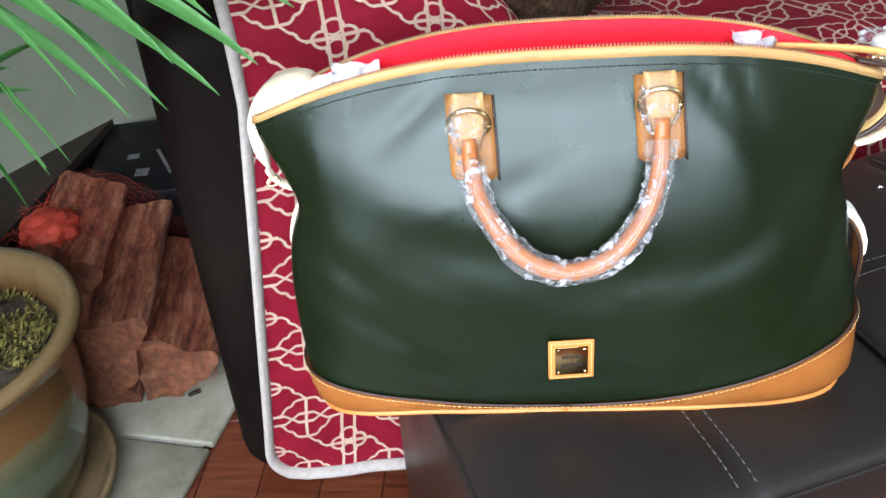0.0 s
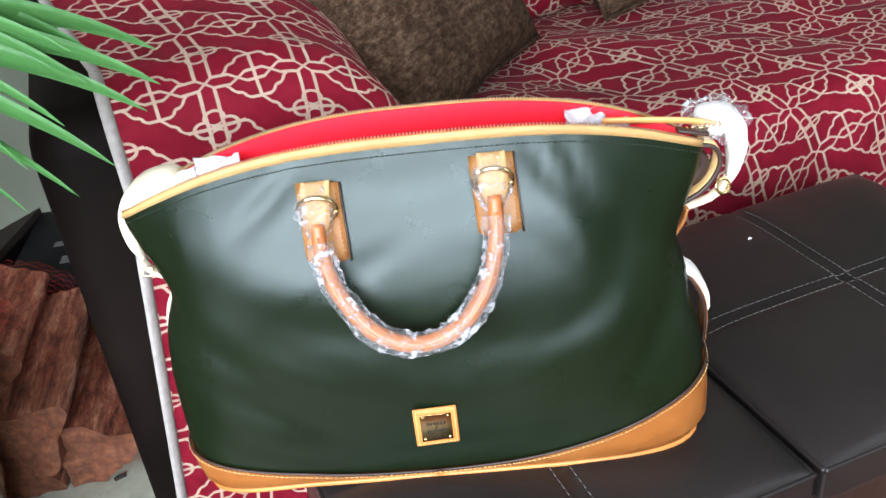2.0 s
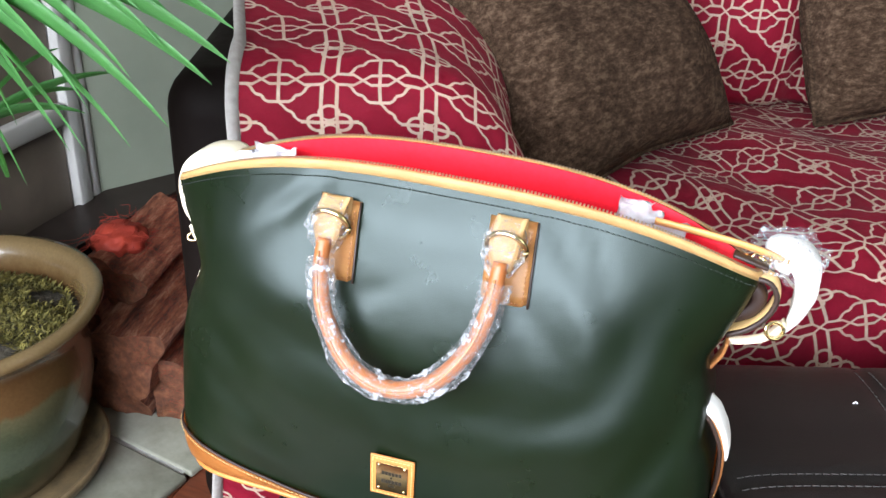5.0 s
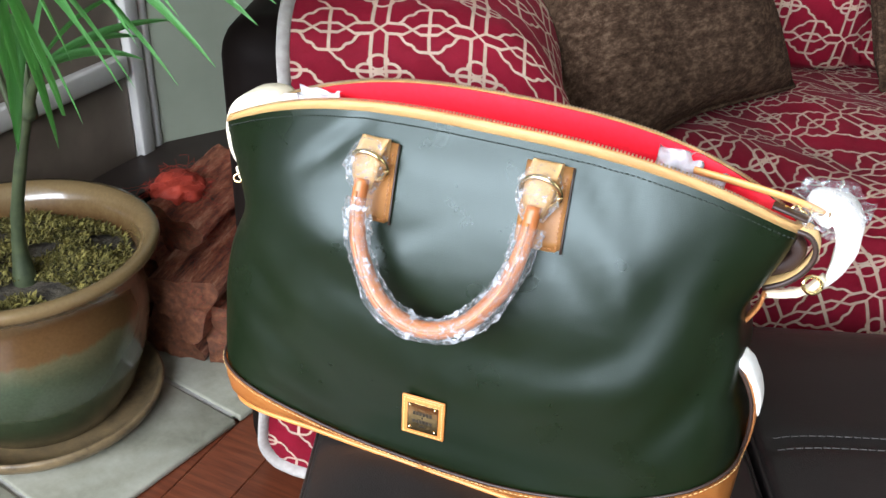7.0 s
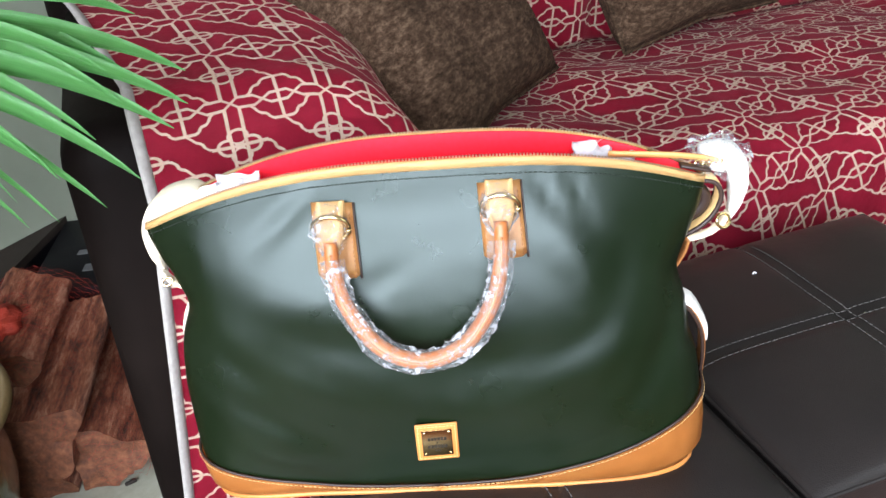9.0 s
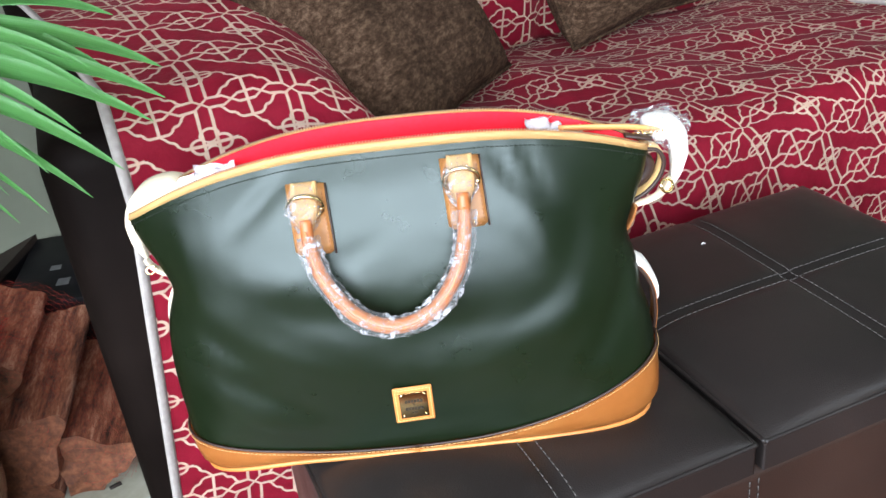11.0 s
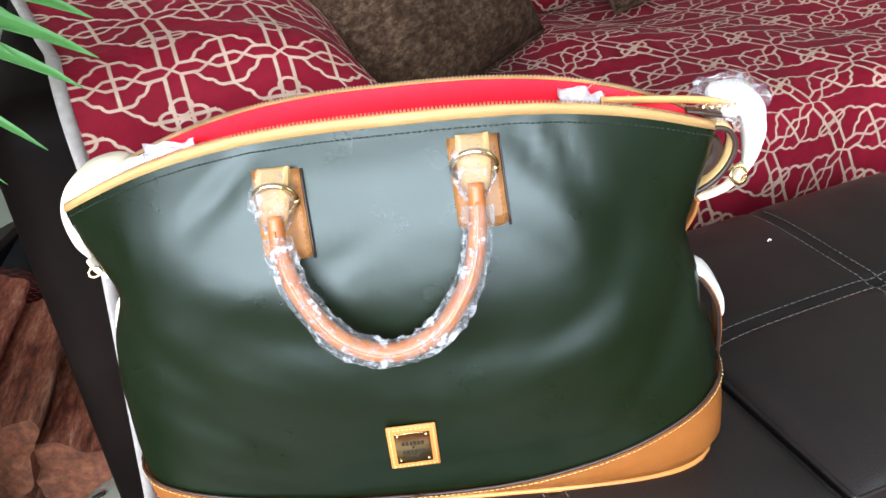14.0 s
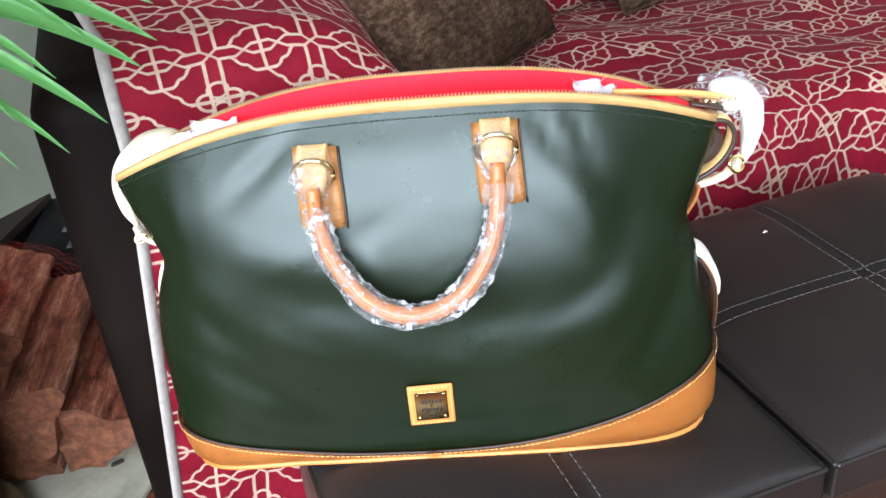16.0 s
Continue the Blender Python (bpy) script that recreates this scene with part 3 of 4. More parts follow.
# ---- storage bench ----
bench = thing("storage_bench", "dark brown faux leather storage bench with two stitched lids", "bench", turn=TURN)
part("body", block((-0.107, -0.169, 0.012), (0.636, 0.201, 0.352), 0.010, 3), "bench_side", bench)
for x in (0.248, 0.258):
    part("seam_stitching", stitches([(x, -0.1698, 0.03 + 0.32 * k / 20) for k in range(21)], 0.006, 0.003, 0.0007), "thread_grey", bench)
for x in (-0.06, 0.565):
    for y in (-0.12, 0.14):
        part("foot", block((x - 0.02, y - 0.02, 0.0), (x + 0.02, y + 0.02, 0.013), 0.003), "box_black", bench)


def lid(x0, x1, y0, y1):
    size, top = 30, []
    low, high = 0.352, 0.3865

    def height(u, v):
        edge = (max(0, 1 - abs(u) ** 6) * max(0, 1 - abs(v) ** 6)) ** 0.5
        crease = 0.0035 * math.exp(-((u / 0.035) ** 2)) + 0.0035 * math.exp(-((v / 0.035) ** 2))
        return high + 0.0175 * edge - crease + 0.0012 * noise.noise(Vector((u * 2, v * 2, x0 * 9)))

    axis = [-1, -0.985, -0.96, -0.92, -0.86] + [-0.8 + 1.6 * k / size for k in range(1, size)] + [0.86, 0.92, 0.96, 0.985, 1]
    at = lambda u, v: (x0 + (u + 1) / 2 * (x1 - x0), y0 + (v + 1) / 2 * (y1 - y0))
    bm = sheet([[(*at(u, v), height(u, v)) for u in axis] for v in axis])
    rim = [at(u, -1) for u in axis] + [at(1, v) for v in axis[1:]] + [at(-u, 1) for u in axis[1:]] + [at(-1, -v) for v in axis[1:-1]]
    sheet([[(x, y, z) for x, y in rim] for z in (low, low + 0.006, high - 0.006, high)], close_u=True, bm=bm)
    bmesh.ops.remove_doubles(bm, verts=bm.verts[:], dist=0.0004)
    ob = part("lid", bm, "bench_leather", bench, "cushioned lid with crossed double stitching")
    part("piping", tube([(x, y, high - 0.0012) for x, y in rim + rim[:1]], 0.0026, 7), "bench_leather", ob)
    cx, cy = (x0 + x1) / 2, (y0 + y1) / 2
    for off in (-0.0075, 0.0075):
        for k in (0, 1):
            line = []
            for q in range(40):
                w = -0.93 + 1.86 * q / 39
                o = off / (x1 - x0) * 2
                u, v = (w, o) if k else (o, w)
                line.append((*at(u, v), height(u, v) + 0.0003))
            part("stitching", stitches(line, 0.0060, 0.0014, 0.0007), "thread_grey", ob)
    return ob


lid(-0.112, 0.250, -0.172, 0.206)
lid(0.260, 0.640, -0.172, 0.206)
lint = mesh_thing("lint", tube([(0.340, 0.268, 0.4035), (0.342, 0.270, 0.405), (0.344, 0.2685, 0.4045)], 0.0008, 6), "paper", "tiny white speck of lint on the bench lid", "lint")

# ---- the handbag ----
bag = thing("handbag", "large dark green leather handbag with tan trim, unzipped, on the bench", "handbag", at=(0, 0, 0))
BASE = 0.4035


def blend(v, table):
    return float(np.interp(v, [a for a, _ in table], [b for _, b in table]))


def ease(v, table):
    """A smooth curve through the rows of a table."""
    xs, ys = [a for a, _ in table], [b for _, b in table]
    k = max(0, min(len(xs) - 2, int(np.searchsorted(xs, v)) - 1))
    t = (v - xs[k]) / (xs[k + 1] - xs[k])
    slope = lambda i: (ys[min(i + 1, len(ys) - 1)] - ys[max(i - 1, 0)]) / (xs[min(i + 1, len(xs) - 1)] - xs[max(i - 1, 0)])
    h = xs[k + 1] - xs[k]
    t2, t3 = t * t, t * t * t
    return (2 * t3 - 3 * t2 + 1) * ys[k] + (t3 - 2 * t2 + t) * h * slope(k) + (3 * t2 - 2 * t3) * ys[k + 1] + (t3 - t2) * h * slope(k + 1)


WIDTH = ((0, 0.208), (0.06, 0.2150), (0.2, 0.2155), (0.42, 0.2145), (0.64, 0.2105), (0.76, 0.2085), (0.9, 0.216), (1.0, 0.2235))
# how far the two ends reach from the middle: the left one flares at the rim, the right one is pinched above its strap
LEFT = ((0, 0.199), (0.06, 0.207), (0.2, 0.2120), (0.42, 0.2155), (0.56, 0.2130), (0.68, 0.2065), (0.78, 0.2125), (0.9, 0.2250), (1.0, 0.2325))
RIGHT = ((0, 0.213), (0.06, 0.2215), (0.2, 0.2230), (0.36, 0.2200), (0.5, 0.2140), (0.62, 0.2080), (0.71, 0.2060), (0.8, 0.2120), (0.9, 0.2205), (1.0, 0.2265))
MIDDLE = ((0, 0.030), (0.5, 0.038), (1.0, 0.040))
DEPTH = ((0, 0.078), (0.06, 0.086), (0.25, 0.084), (0.5, 0.073), (0.75, 0.055), (1.0, 0.0325))
POWER = ((0, 5.0), (0.3, 4.6), (0.6, 4.0), (0.85, 3.0), (1.0, 2.1))
QUARTER = 30


def top_height(x):
    f = abs(x) / 0.2265
    return (0.6735 - (0.050 * f**2.5 if x < 0 else 0.040 * f**3.0)) - BASE


DENTS = (  # x, z, length, width, angle, depth of the soft folds in the front
    (0.232, 0.560, 0.120, 0.040, 90, 0.0075), (-0.228, 0.600, 0.060, 0.030, 90, 0.0050),
    (-0.150, 0.515, 0.095, 0.022, -27, 0.0032), (-0.105, 0.462, 0.070, 0.014, -24, 0.0016), (-0.190, 0.465, 0.040, 0.012, -32, 0.0028),
    (-0.060, 0.545, 0.075, 0.018, -6, 0.0022), (-0.120, 0.588, 0.080, 0.026, -20, -0.0034), (-0.050, 0.500, 0.090, 0.018, -14, -0.0012),
    (0.135, 0.552, 0.080, 0.028, 26, 0.0012), (0.160, 0.485, 0.085, 0.024, 40, 0.0022), (0.050, 0.525, 0.060, 0.018, 12, 0.0020),
    (0.118, 0.606, 0.050, 0.014, -62, -0.0030), (0.160, 0.600, 0.055, 0.014, 66, 0.0030),
    (0.203, 0.470, 0.022, 0.009, 62, -0.0026), (0.196, 0.560, 0.055, 0.008, 80, 0.0070), (0.186, 0.520, 0.050, 0.009, 58, 0.0046),
    (-0.200, 0.550, 0.040, 0.009, -72, 0.0040), (-0.205, 0.610, 0.040, 0.011, -78, 0.0050), (-0.180, 0.600, 0.045, 0.009, -80, -0.0022),
    (-0.095, 0.648, 0.024, 0.0052, 58, 0.0044), (-0.080, 0.660, 0.020, 0.0040, 82, 0.0032), (-0.112, 0.634, 0.028, 0.0060, 40, 0.0032), (-0.100, 0.658, 0.020, 0.0045, 40, -0.0020),
    (0.098, 0.650, 0.026, 0.0050, -58, 0.0046), (0.118, 0.652, 0.024, 0.0055, -72, 0.0034), (0.108, 0.652, 0.022, 0.0045, -66, -0.0020),
    (0.085, 0.600, 0.030, 0.006, -50, 0.0012), (-0.04, 0.590, 0.035, 0.007, 30, 0.0012), (-0.02, 0.645, 0.09, 0.018, 3, -0.0020),
    (0.150, 0.505, 0.060, 0.0110, 40, 0.0012), (0.115, 0.535, 0.050, 0.0100, 30, 0.0009), (0.178, 0.545, 0.040, 0.0080, 55, 0.0022), (0.085, 0.480, 0.050, 0.0100, 26, 0.0013),
    (-0.130, 0.482, 0.060, 0.0095, -25, 0.0020), (-0.172, 0.535, 0.050, 0.0095, -32, 0.0022), (-0.090, 0.520, 0.050, 0.0100, -22, 0.0014),
    (0.010, 0.440, 0.120, 0.010, 4, 0.0014), (-0.140, 0.436, 0.050, 0.008, -14, 0.0016), (0.120, 0.445, 0.060, 0.009, 16, 0.0016),
)


def dent(x, z):
    total = 0.0
    for cx, cz, length, width, angle, depth in DENTS:
        c, s = math.cos(radians(angle)), math.sin(radians(angle))
        u, w = (x - cx) * c + (z - cz) * s, -(x - cx) * s + (z - cz) * c
        total += depth * math.exp(-((u / length) ** 2) - (w / width) ** 2)
    return total + 0.0008 * noise.noise(Vector((x * 15, z * 19, 3.7))) + 0.00025 * noise.noise(Vector((x * 42, z * 48, 8.2)))


def section(v):
    """The outline of the bag at height v (0 base, 1 rim), evenly spaced in each quarter, from the front middle round to the right end."""
    w, d, m, p = ease(v, WIDTH), ease(v, DEPTH), ease(v, MIDDLE), ease(v, POWER)
    right, left = ease(v, RIGHT) / w, ease(v, LEFT) / w
    t = np.linspace(0, math.pi / 2, 800)
    x, y = w * np.sin(t) ** (2 / p), -d * np.cos(t) ** (2 / p)
    run = np.r_[0, np.cumsum(np.hypot(np.diff(x), np.diff(y)))]
    even = np.linspace(0, run[-1], QUARTER + 1)
    x, y = np.interp(even, run, x), np.interp(even, run, y)
    xs = np.r_[x * right, x[-2::-1] * right, -x[1:] * left, -x[-2:0:-1] * left]
    ys = np.r_[y, -y[-2::-1], -y[1:], y[-2:0:-1]]
    return xs, ys + m


COUNT = 4 * QUARTER


def shell(v, out=0.0):
    xs, ys = section(v)
    middle = ease(v, MIDDLE)
    ring = []
    for k in range(COUNT):
        x, y = float(xs[k]), float(ys[k])
        z = BASE + v * top_height(x) - 0.016 * max(0.0, (-0.10 - x) / 0.11) ** 1.5 * (1 - v) ** 2
        front = max(0.0, min(1.0, (middle - y) / max(ease(v, DEPTH), 1e-6)))
        edge = math.sin(math.pi * min(1, max(0, v))) ** 0.5
        y += dent(x, z) * front**2 * edge
        y -= 0.009 * math.sin(math.pi * v) * (front**3) * (1 - (x / 0.22) ** 2)
        end = max(0.0, abs(x) / ease(v, LEFT if x < 0 else RIGHT) - 0.9) * 10
        pull = 0.003 * end * math.exp(-(((v - 0.68) / 0.06) ** 2)) + 0.003 * end * math.exp(-(((v - 0.47) / 0.05) ** 2)) * (x > 0)
        x -= math.copysign(pull, x)
        dx, dy = x, y - middle
        n = math.hypot(dx / 0.22, dy / 0.08) or 1
        ring.append(Vector((x + out * (dx / 0.22) / n, y + out * (dy / 0.08) / n, z)))
    return ring


LEVELS = [0.0, 0.012, 0.03, 0.06] + [0.06 + 0.94 * k / 44 for k in range(1, 45)]
rings = [shell(v) for v in LEVELS]
bm = sheet(rings, close_u=True)
bm.faces.new([bm.verts.new(p + Vector((0, 0, 0.001))) for p in rings[0]][::-1])
part("body", bm, "green_leather", bag, "supple dark green leather with soft folds")
inside = [shell(1.0, -0.0012)]
for v, gap in ((0.985, -0.0024), (0.95, -0.004), (0.9, -0.006), (0.8, -0.008)):
    inside.append([p + Vector((-math.copysign(0.012, p.x) if abs(p.x) > 0.15 else 0, 0, 0)) for p in shell(v, gap)])
bm = sheet(inside, close_u=True)
bm.faces.new([bm.verts.new(p) for p in inside[-1]])
part("lining", bm, "red_lining", bag, "bright red cloth lining")


def trim_level(x, back=False):
    f = abs(x) / 0.21
    return 0.010 + (0.036 if x < 0 else 0.050) * f**2.2 + (0.004 if x > 0 else 0) * f


bm = bmesh.new()
rows = []
for f in (0.0, 0.3, 0.6, 0.9, 1.0):
    row = []
    for k in range(COUNT):
        x = float(section(0.1)[0][k])
        row.append((k, f * trim_level(x) / 0.26))
    rows.append(row)
cache = {}


def shell_at(k, v, out):
    lo = math.floor(v * 200) / 200
    for q in (lo, lo + 0.005):
        if (q, out) not in cache:
            cache[(q, out)] = shell(q, out)
    return cache[(lo, out)][k].lerp(cache[(lo + 0.005, out)][k], (v - lo) / 0.005)


trim = [[shell_at(k, v, 0.0022) for k, v in row] for row in rows]
part("base_trim", sheet(trim, close_u=True, thick=0.0012), "tan_leather", bag, "tan leather band round the base")
part("base_piping", tube([shell_at(k % COUNT, 0.001, 0.003) for k in range(COUNT + 1)], 0.0023, 8), "tan_leather", bag)
part("trim_stitching", stitches([shell_at(k % COUNT, max(0.002, trim_level(float(section(0.1)[0][k % COUNT])) / 0.26 - 0.009), 0.0038) for k in range(-QUARTER - 2, QUARTER + 3)], 0.0026, 0.0014, 0.00035), "pale_tan", bag, "pale stitching")
part("trim_edge", tube([shell_at(k % COUNT, trim_level(float(section(0.1)[0][k % COUNT])) / 0.26, 0.0022) for k in range(COUNT + 1)], 0.0012, 6), "edge_paint_shade", bag)

# rim: tan binding, zip teeth and the row of stitches below it
rim = rings[-1]
lip_low, lip_high = shell(0.990, 0.0012), [p + Vector((0, 0.0, 0.0042 if k <= QUARTER or k >= 3 * QUARTER else 0.003)) for k, p in enumerate(shell(1.0, -0.0012))]
part("rim_binding", sheet([lip_low, [a.lerp(b, 0.6) + Vector((0, 0, 0.001)) for a, b in zip(lip_low, lip_high)], lip_high], close_u=True, thick=-0.0016), "pale_tan", bag, "pale tan leather zip binding")
teeth = bmesh.new()
line = [p + Vector((0, 0.0008 if k < QUARTER or k >= 3 * QUARTER else -0.0008, 0.0046 if k <= QUARTER or k >= 3 * QUARTER else 0.0034)) for k, p in enumerate(shell(1.0, -0.0024))]
for k in range(COUNT):
    a, b = line[k], line[(k + 1) % COUNT]
    steps = max(1, int((b - a).length / 0.0020))
    way = (b - a).normalized()
    for j in range(steps):
        p = a.lerp(b, (j + 0.5) / steps)
        m = Matrix.Translation(p) @ way.to_track_quat("X", "Z").to_matrix().to_4x4()
        block((-0.0006, -0.0009, -0.0006), (0.0006, 0.0009, 0.0007), 0, bm=teeth, m=m)
part("zip_teeth", teeth, "brass_teeth", bag, "fine brass zip teeth", smooth=False)
seam = [shell_at(k % COUNT, 0.972, 0.0012) for k in range(-QUARTER + 1, QUARTER)]
part("rim_stitching", stitches(seam, 0.0024, 0.0014, 0.0005), "thread_green", bag)

# crumpled paper in the mouth, and the loose end of the zip tape
def crumple(m, size, seed, material, name, label):
    pts = [[Vector(((i / 10 - 0.5) * size[0], (j / 10 - 0.5) * size[1], noise.noise(Vector((i * 0.45 + seed, j * 0.45, seed))) * size[2])) for i in range(11)] for j in range(11)]
    part(name, sheet([[m @ p for p in row] for row in pts], thick=0.0006), material, bag, label)


crumple(pose(0.138, 0.056, 0.655, 52, 8, 12), (0.032, 0.022, 0.012), 3.3, "paper", "tissue_paper", "white crumpled tissue paper")
crumple(pose(0.160, 0.054, 0.648, 35, 0, -10), (0.024, 0.016, 0.010), 7.7, "paper", "tissue_paper", "white crumpled tissue paper")
crumple(pose(-0.150, 0.050, 0.650, 40, 0, 8), (0.036, 0.018, 0.010), 9.1, "paper", "tissue_paper", "white crumpled tissue paper")
crumple(pose(-0.177, 0.047, 0.6415, 34, -14, 8), (0.038, 0.020, 0.010), 5.1, "paper", "tissue_paper", "white crumpled tissue paper")
crumple(pose(-0.201, 0.045, 0.6315, 30, -24, 8), (0.026, 0.016, 0.008), 2.4, "paper", "tissue_paper", "white crumpled tissue paper")
bm = tube(smooth_line([(0.150, 0.045, 0.6575), (0.176, 0.045, 0.6555), (0.205, 0.045, 0.6525), (0.226, 0.047, 0.6480), (0.236, 0.049, 0.6440)], 14), 0.0023, 12, squash=(1.0, 1.7))
part("zip_end_strap", bm, "tab_tan", bag, "pale tan leather zip end")

# the pieces at the two ends: padded straps, loops, rings and chain
def flap(arc, wide, thick, seed=0.0, lump=0.0, around=16):
    """A soft strap along an arc that keeps its width along y; wide and thick are half sizes as functions of 0..1."""
    pts = smooth_line(arc, 30)
    rows = []
    for k, p in enumerate(pts):
        way = pts[min(k + 1, 29)] - pts[max(k - 1, 0)]
        out = Vector((way.z, 0, -way.x)).normalized()
        f = k / 29
        ring = []
        for j in range(around):
            t = 2 * math.pi * j / around
            c, q = math.cos(t), math.sin(t)
            c, q = math.copysign(abs(c) ** 0.6, c), math.copysign(abs(q) ** 0.6, q)
            g = 1 + lump * noise.noise(Vector((k * 0.22 + seed, j * 0.55, seed)))
            ring.append(p + Vector((0, 1, 0)) * c * wide(f) * g + out * q * thick(f) * g)
        rows.append(ring)
    bm = sheet(rows, close_u=True)
    bm.faces.new([bm.verts.new(p) for p in rows[0]][::-1])
    bm.faces.new([bm.verts.new(p) for p in rows[-1]])
    bmesh.ops.remove_doubles(bm, verts=bm.verts[:], dist=0.00005)
    bmesh.ops.recalc_face_normals(bm, faces=bm.faces[:])
    return bm


def round_end(f, tail=0.5):
    """Full in the middle, rounded at the start and thinner towards the tail."""
    return math.sqrt(max(0.04, 1 - max(0.0, 1 - f / 0.16) ** 2)) * (1 - (1 - tail) * f**1.5) * math.sqrt(max(0.05, 1 - f**9))


part("foam_wrap", flap([(0.229, 0.062, 0.636), (0.237, 0.062, 0.643), (0.247, 0.061, 0.643), (0.2545, 0.060, 0.634), (0.2560, 0.057, 0.619), (0.2530, 0.053, 0.604), (0.2480, 0.049, 0.590)], lambda f: 0.0150 * round_end(f, 0.40), lambda f: 0.0125 * round_end(f, 0.25), 2.0, 0.20), "foam", bag, "soft white foam wrapping on the strap end")
part("plastic_film", flap([(0.224, 0.060, 0.637), (0.234, 0.061, 0.645), (0.246, 0.061, 0.645), (0.255, 0.060, 0.636)], lambda f: 0.0200, lambda f: 0.0142, 6.0, 0.5), "clear_film", bag, "clear crinkled plastic film", smooth=False)
arch = [(0.212, 0.044, 0.629), (0.222, 0.044, 0.6335), (0.233, 0.044, 0.6310), (0.2380, 0.044, 0.620), (0.2340, 0.044, 0.606), (0.224, 0.044, 0.594), (0.211, 0.044, 0.586)]
loop = part("end_loop", flap(arch, lambda f: 0.0085, lambda f: 0.0022), "pale_tan", bag, "short tan leather loop with dark edges")
for dy in (-0.0088, 0.0088):
    part("painted_edge", tube([p + Vector((0, dy, 0)) for p in smooth_line(arch, 30)], 0.0020, 6), "edge_paint_shade", loop)
# dark filler added for the shaded gap inside the loop
part("gap_shade", flap([(0.208, 0.048, 0.621), (0.219, 0.048, 0.623), (0.227, 0.048, 0.615), (0.223, 0.048, 0.604), (0.211, 0.048, 0.596)], lambda f: 0.0070, lambda f: 0.0055), "edge_paint_shade", loop, "dark filler standing in for shade inside the loop")
part("clasp", flap([(0.247, 0.045, 0.600), (0.239, 0.042, 0.590), (0.228, 0.040, 0.584), (0.214, 0.040, 0.580)], lambda f: 0.0052 * (1 - 0.3 * f), lambda f: 0.0024, 3.0, 0.25), "cream_foam", bag, "cream padded clasp")
ring_turn = Matrix.Translation((0.241, 0.036, 0.597)) @ Euler((radians(70), radians(20), radians(25))).to_matrix().to_4x4()
part("swivel_ring", tube([ring_turn @ Vector((0.0068 * math.cos(a), 0.0058 * math.sin(a), 0)) for a in np.linspace(0, 2 * math.pi, 26)], 0.0014, 8), "gold", bag, "gold metal ring")
part("gusset_strap", flap([(0.213, 0.040, 0.582), (0.211, 0.040, 0.570), (0.204, 0.040, 0.554)], lambda f: 0.011 * (1 - 0.6 * f), lambda f: 0.0016), "honey_leather", bag, "honey leather strap on the gusset")
for q in range(7):
    c = Vector((0.216 + 0.0042 * q, 0.040 + 0.0022 * q, 0.6445 - 0.0006 * q + 0.0012 * (q % 2)))
    mm = Matrix.Translation(c) @ Euler((radians(80 * (q % 2)), radians(40), radians(30 * q))).to_matrix().to_4x4()
    part("chain_link", tube([mm @ Vector((0.0044 * math.cos(a), 0.0030 * math.sin(a), 0)) for a in np.linspace(0, 2 * math.pi, 14)], 0.0010, 6), "gold", bag, "small gold chain link")
part("zip_pull", flap([(0.205, 0.038, 0.6475), (0.216, 0.037, 0.6455), (0.228, 0.038, 0.6420)], lambda f: 0.0042, lambda f: 0.0016), "edge_paint_shade", bag, "dark leather zip pull")

part("foam_wrap", flap([(-0.180, 0.060, 0.634), (-0.198, 0.059, 0.6375), (-0.214, 0.057, 0.6345), (-0.2265, 0.054, 0.6245), (-0.2325, 0.052, 0.609), (-0.2320, 0.050, 0.591), (-0.2280, 0.048, 0.574)], lambda f: 0.0170 * round_end(f, 0.45), lambda f: 0.0115 * round_end(f, 0.28), 5.0, 0.14), "cream_foam", bag, "soft cream foam wrapping on the strap end")
ring_turn = Matrix.Translation((-0.2240, 0.036, 0.569)) @ Euler((radians(65), radians(-15), radians(20))).to_matrix().to_4x4()
part("swivel_ring", tube([ring_turn @ Vector((0.0045 * math.cos(a), 0.0034 * math.sin(a), 0)) for a in np.linspace(0, 2 * math.pi, 22)], 0.0010, 8), "gold", bag, "gold metal ring")
part("clasp", flap([(-0.230, 0.046, 0.576), (-0.224, 0.042, 0.569), (-0.215, 0.040, 0.564), (-0.206, 0.038, 0.562)], lambda f: 0.0050, lambda f: 0.0018, 8.0, 0.2), "cream_foam", bag, "cream padded clasp")
part("side_strap", flap([(-0.200, 0.030, 0.560), (-0.2080, 0.028, 0.546), (-0.2125, 0.026, 0.528), (-0.2120, 0.026, 0.510), (-0.2130, 0.026, 0.490)], lambda f: 0.0090, lambda f: 0.0020), "cream_foam", bag, "cream wrapped side strap")
strap_arc = [(0.203, 0.022, 0.538), (0.214, 0.021, 0.530), (0.2235, 0.021, 0.511), (0.2265, 0.022, 0.490), (0.2260, 0.023, 0.470), (0.2235, 0.024, 0.452)]
strap = part("side_strap", flap(strap_arc, lambda f: 0.0110, lambda f: 0.0016), "honey_leather", bag, "honey leather side strap with padded wrapping")
part("padding", flap([Vector(p) + Vector((0.0022, -0.001, 0.002)) for p in strap_arc[:4]], lambda f: 0.0120 * round_end(f, 0.7), lambda f: 0.0032 * round_end(f, 0.6), 9.0, 0.15), "foam", strap, "white foam padding")
part("painted_edge", tube([p + Vector((-0.0016, -0.0115, 0)) for p in smooth_line(strap_arc, 24)], 0.0016, 6), "edge_paint_shade", strap)

# front handle on its two tabs
def front_y(x, z):
    v = min(1.0, (z - BASE) / top_height(x))
    best = min((p for p in (shell_at(k % COUNT, min(v, 0.994), 0.0) for k in range(-QUARTER, QUARTER + 1))), key=lambda p: abs(p.x - x))
    return best.y


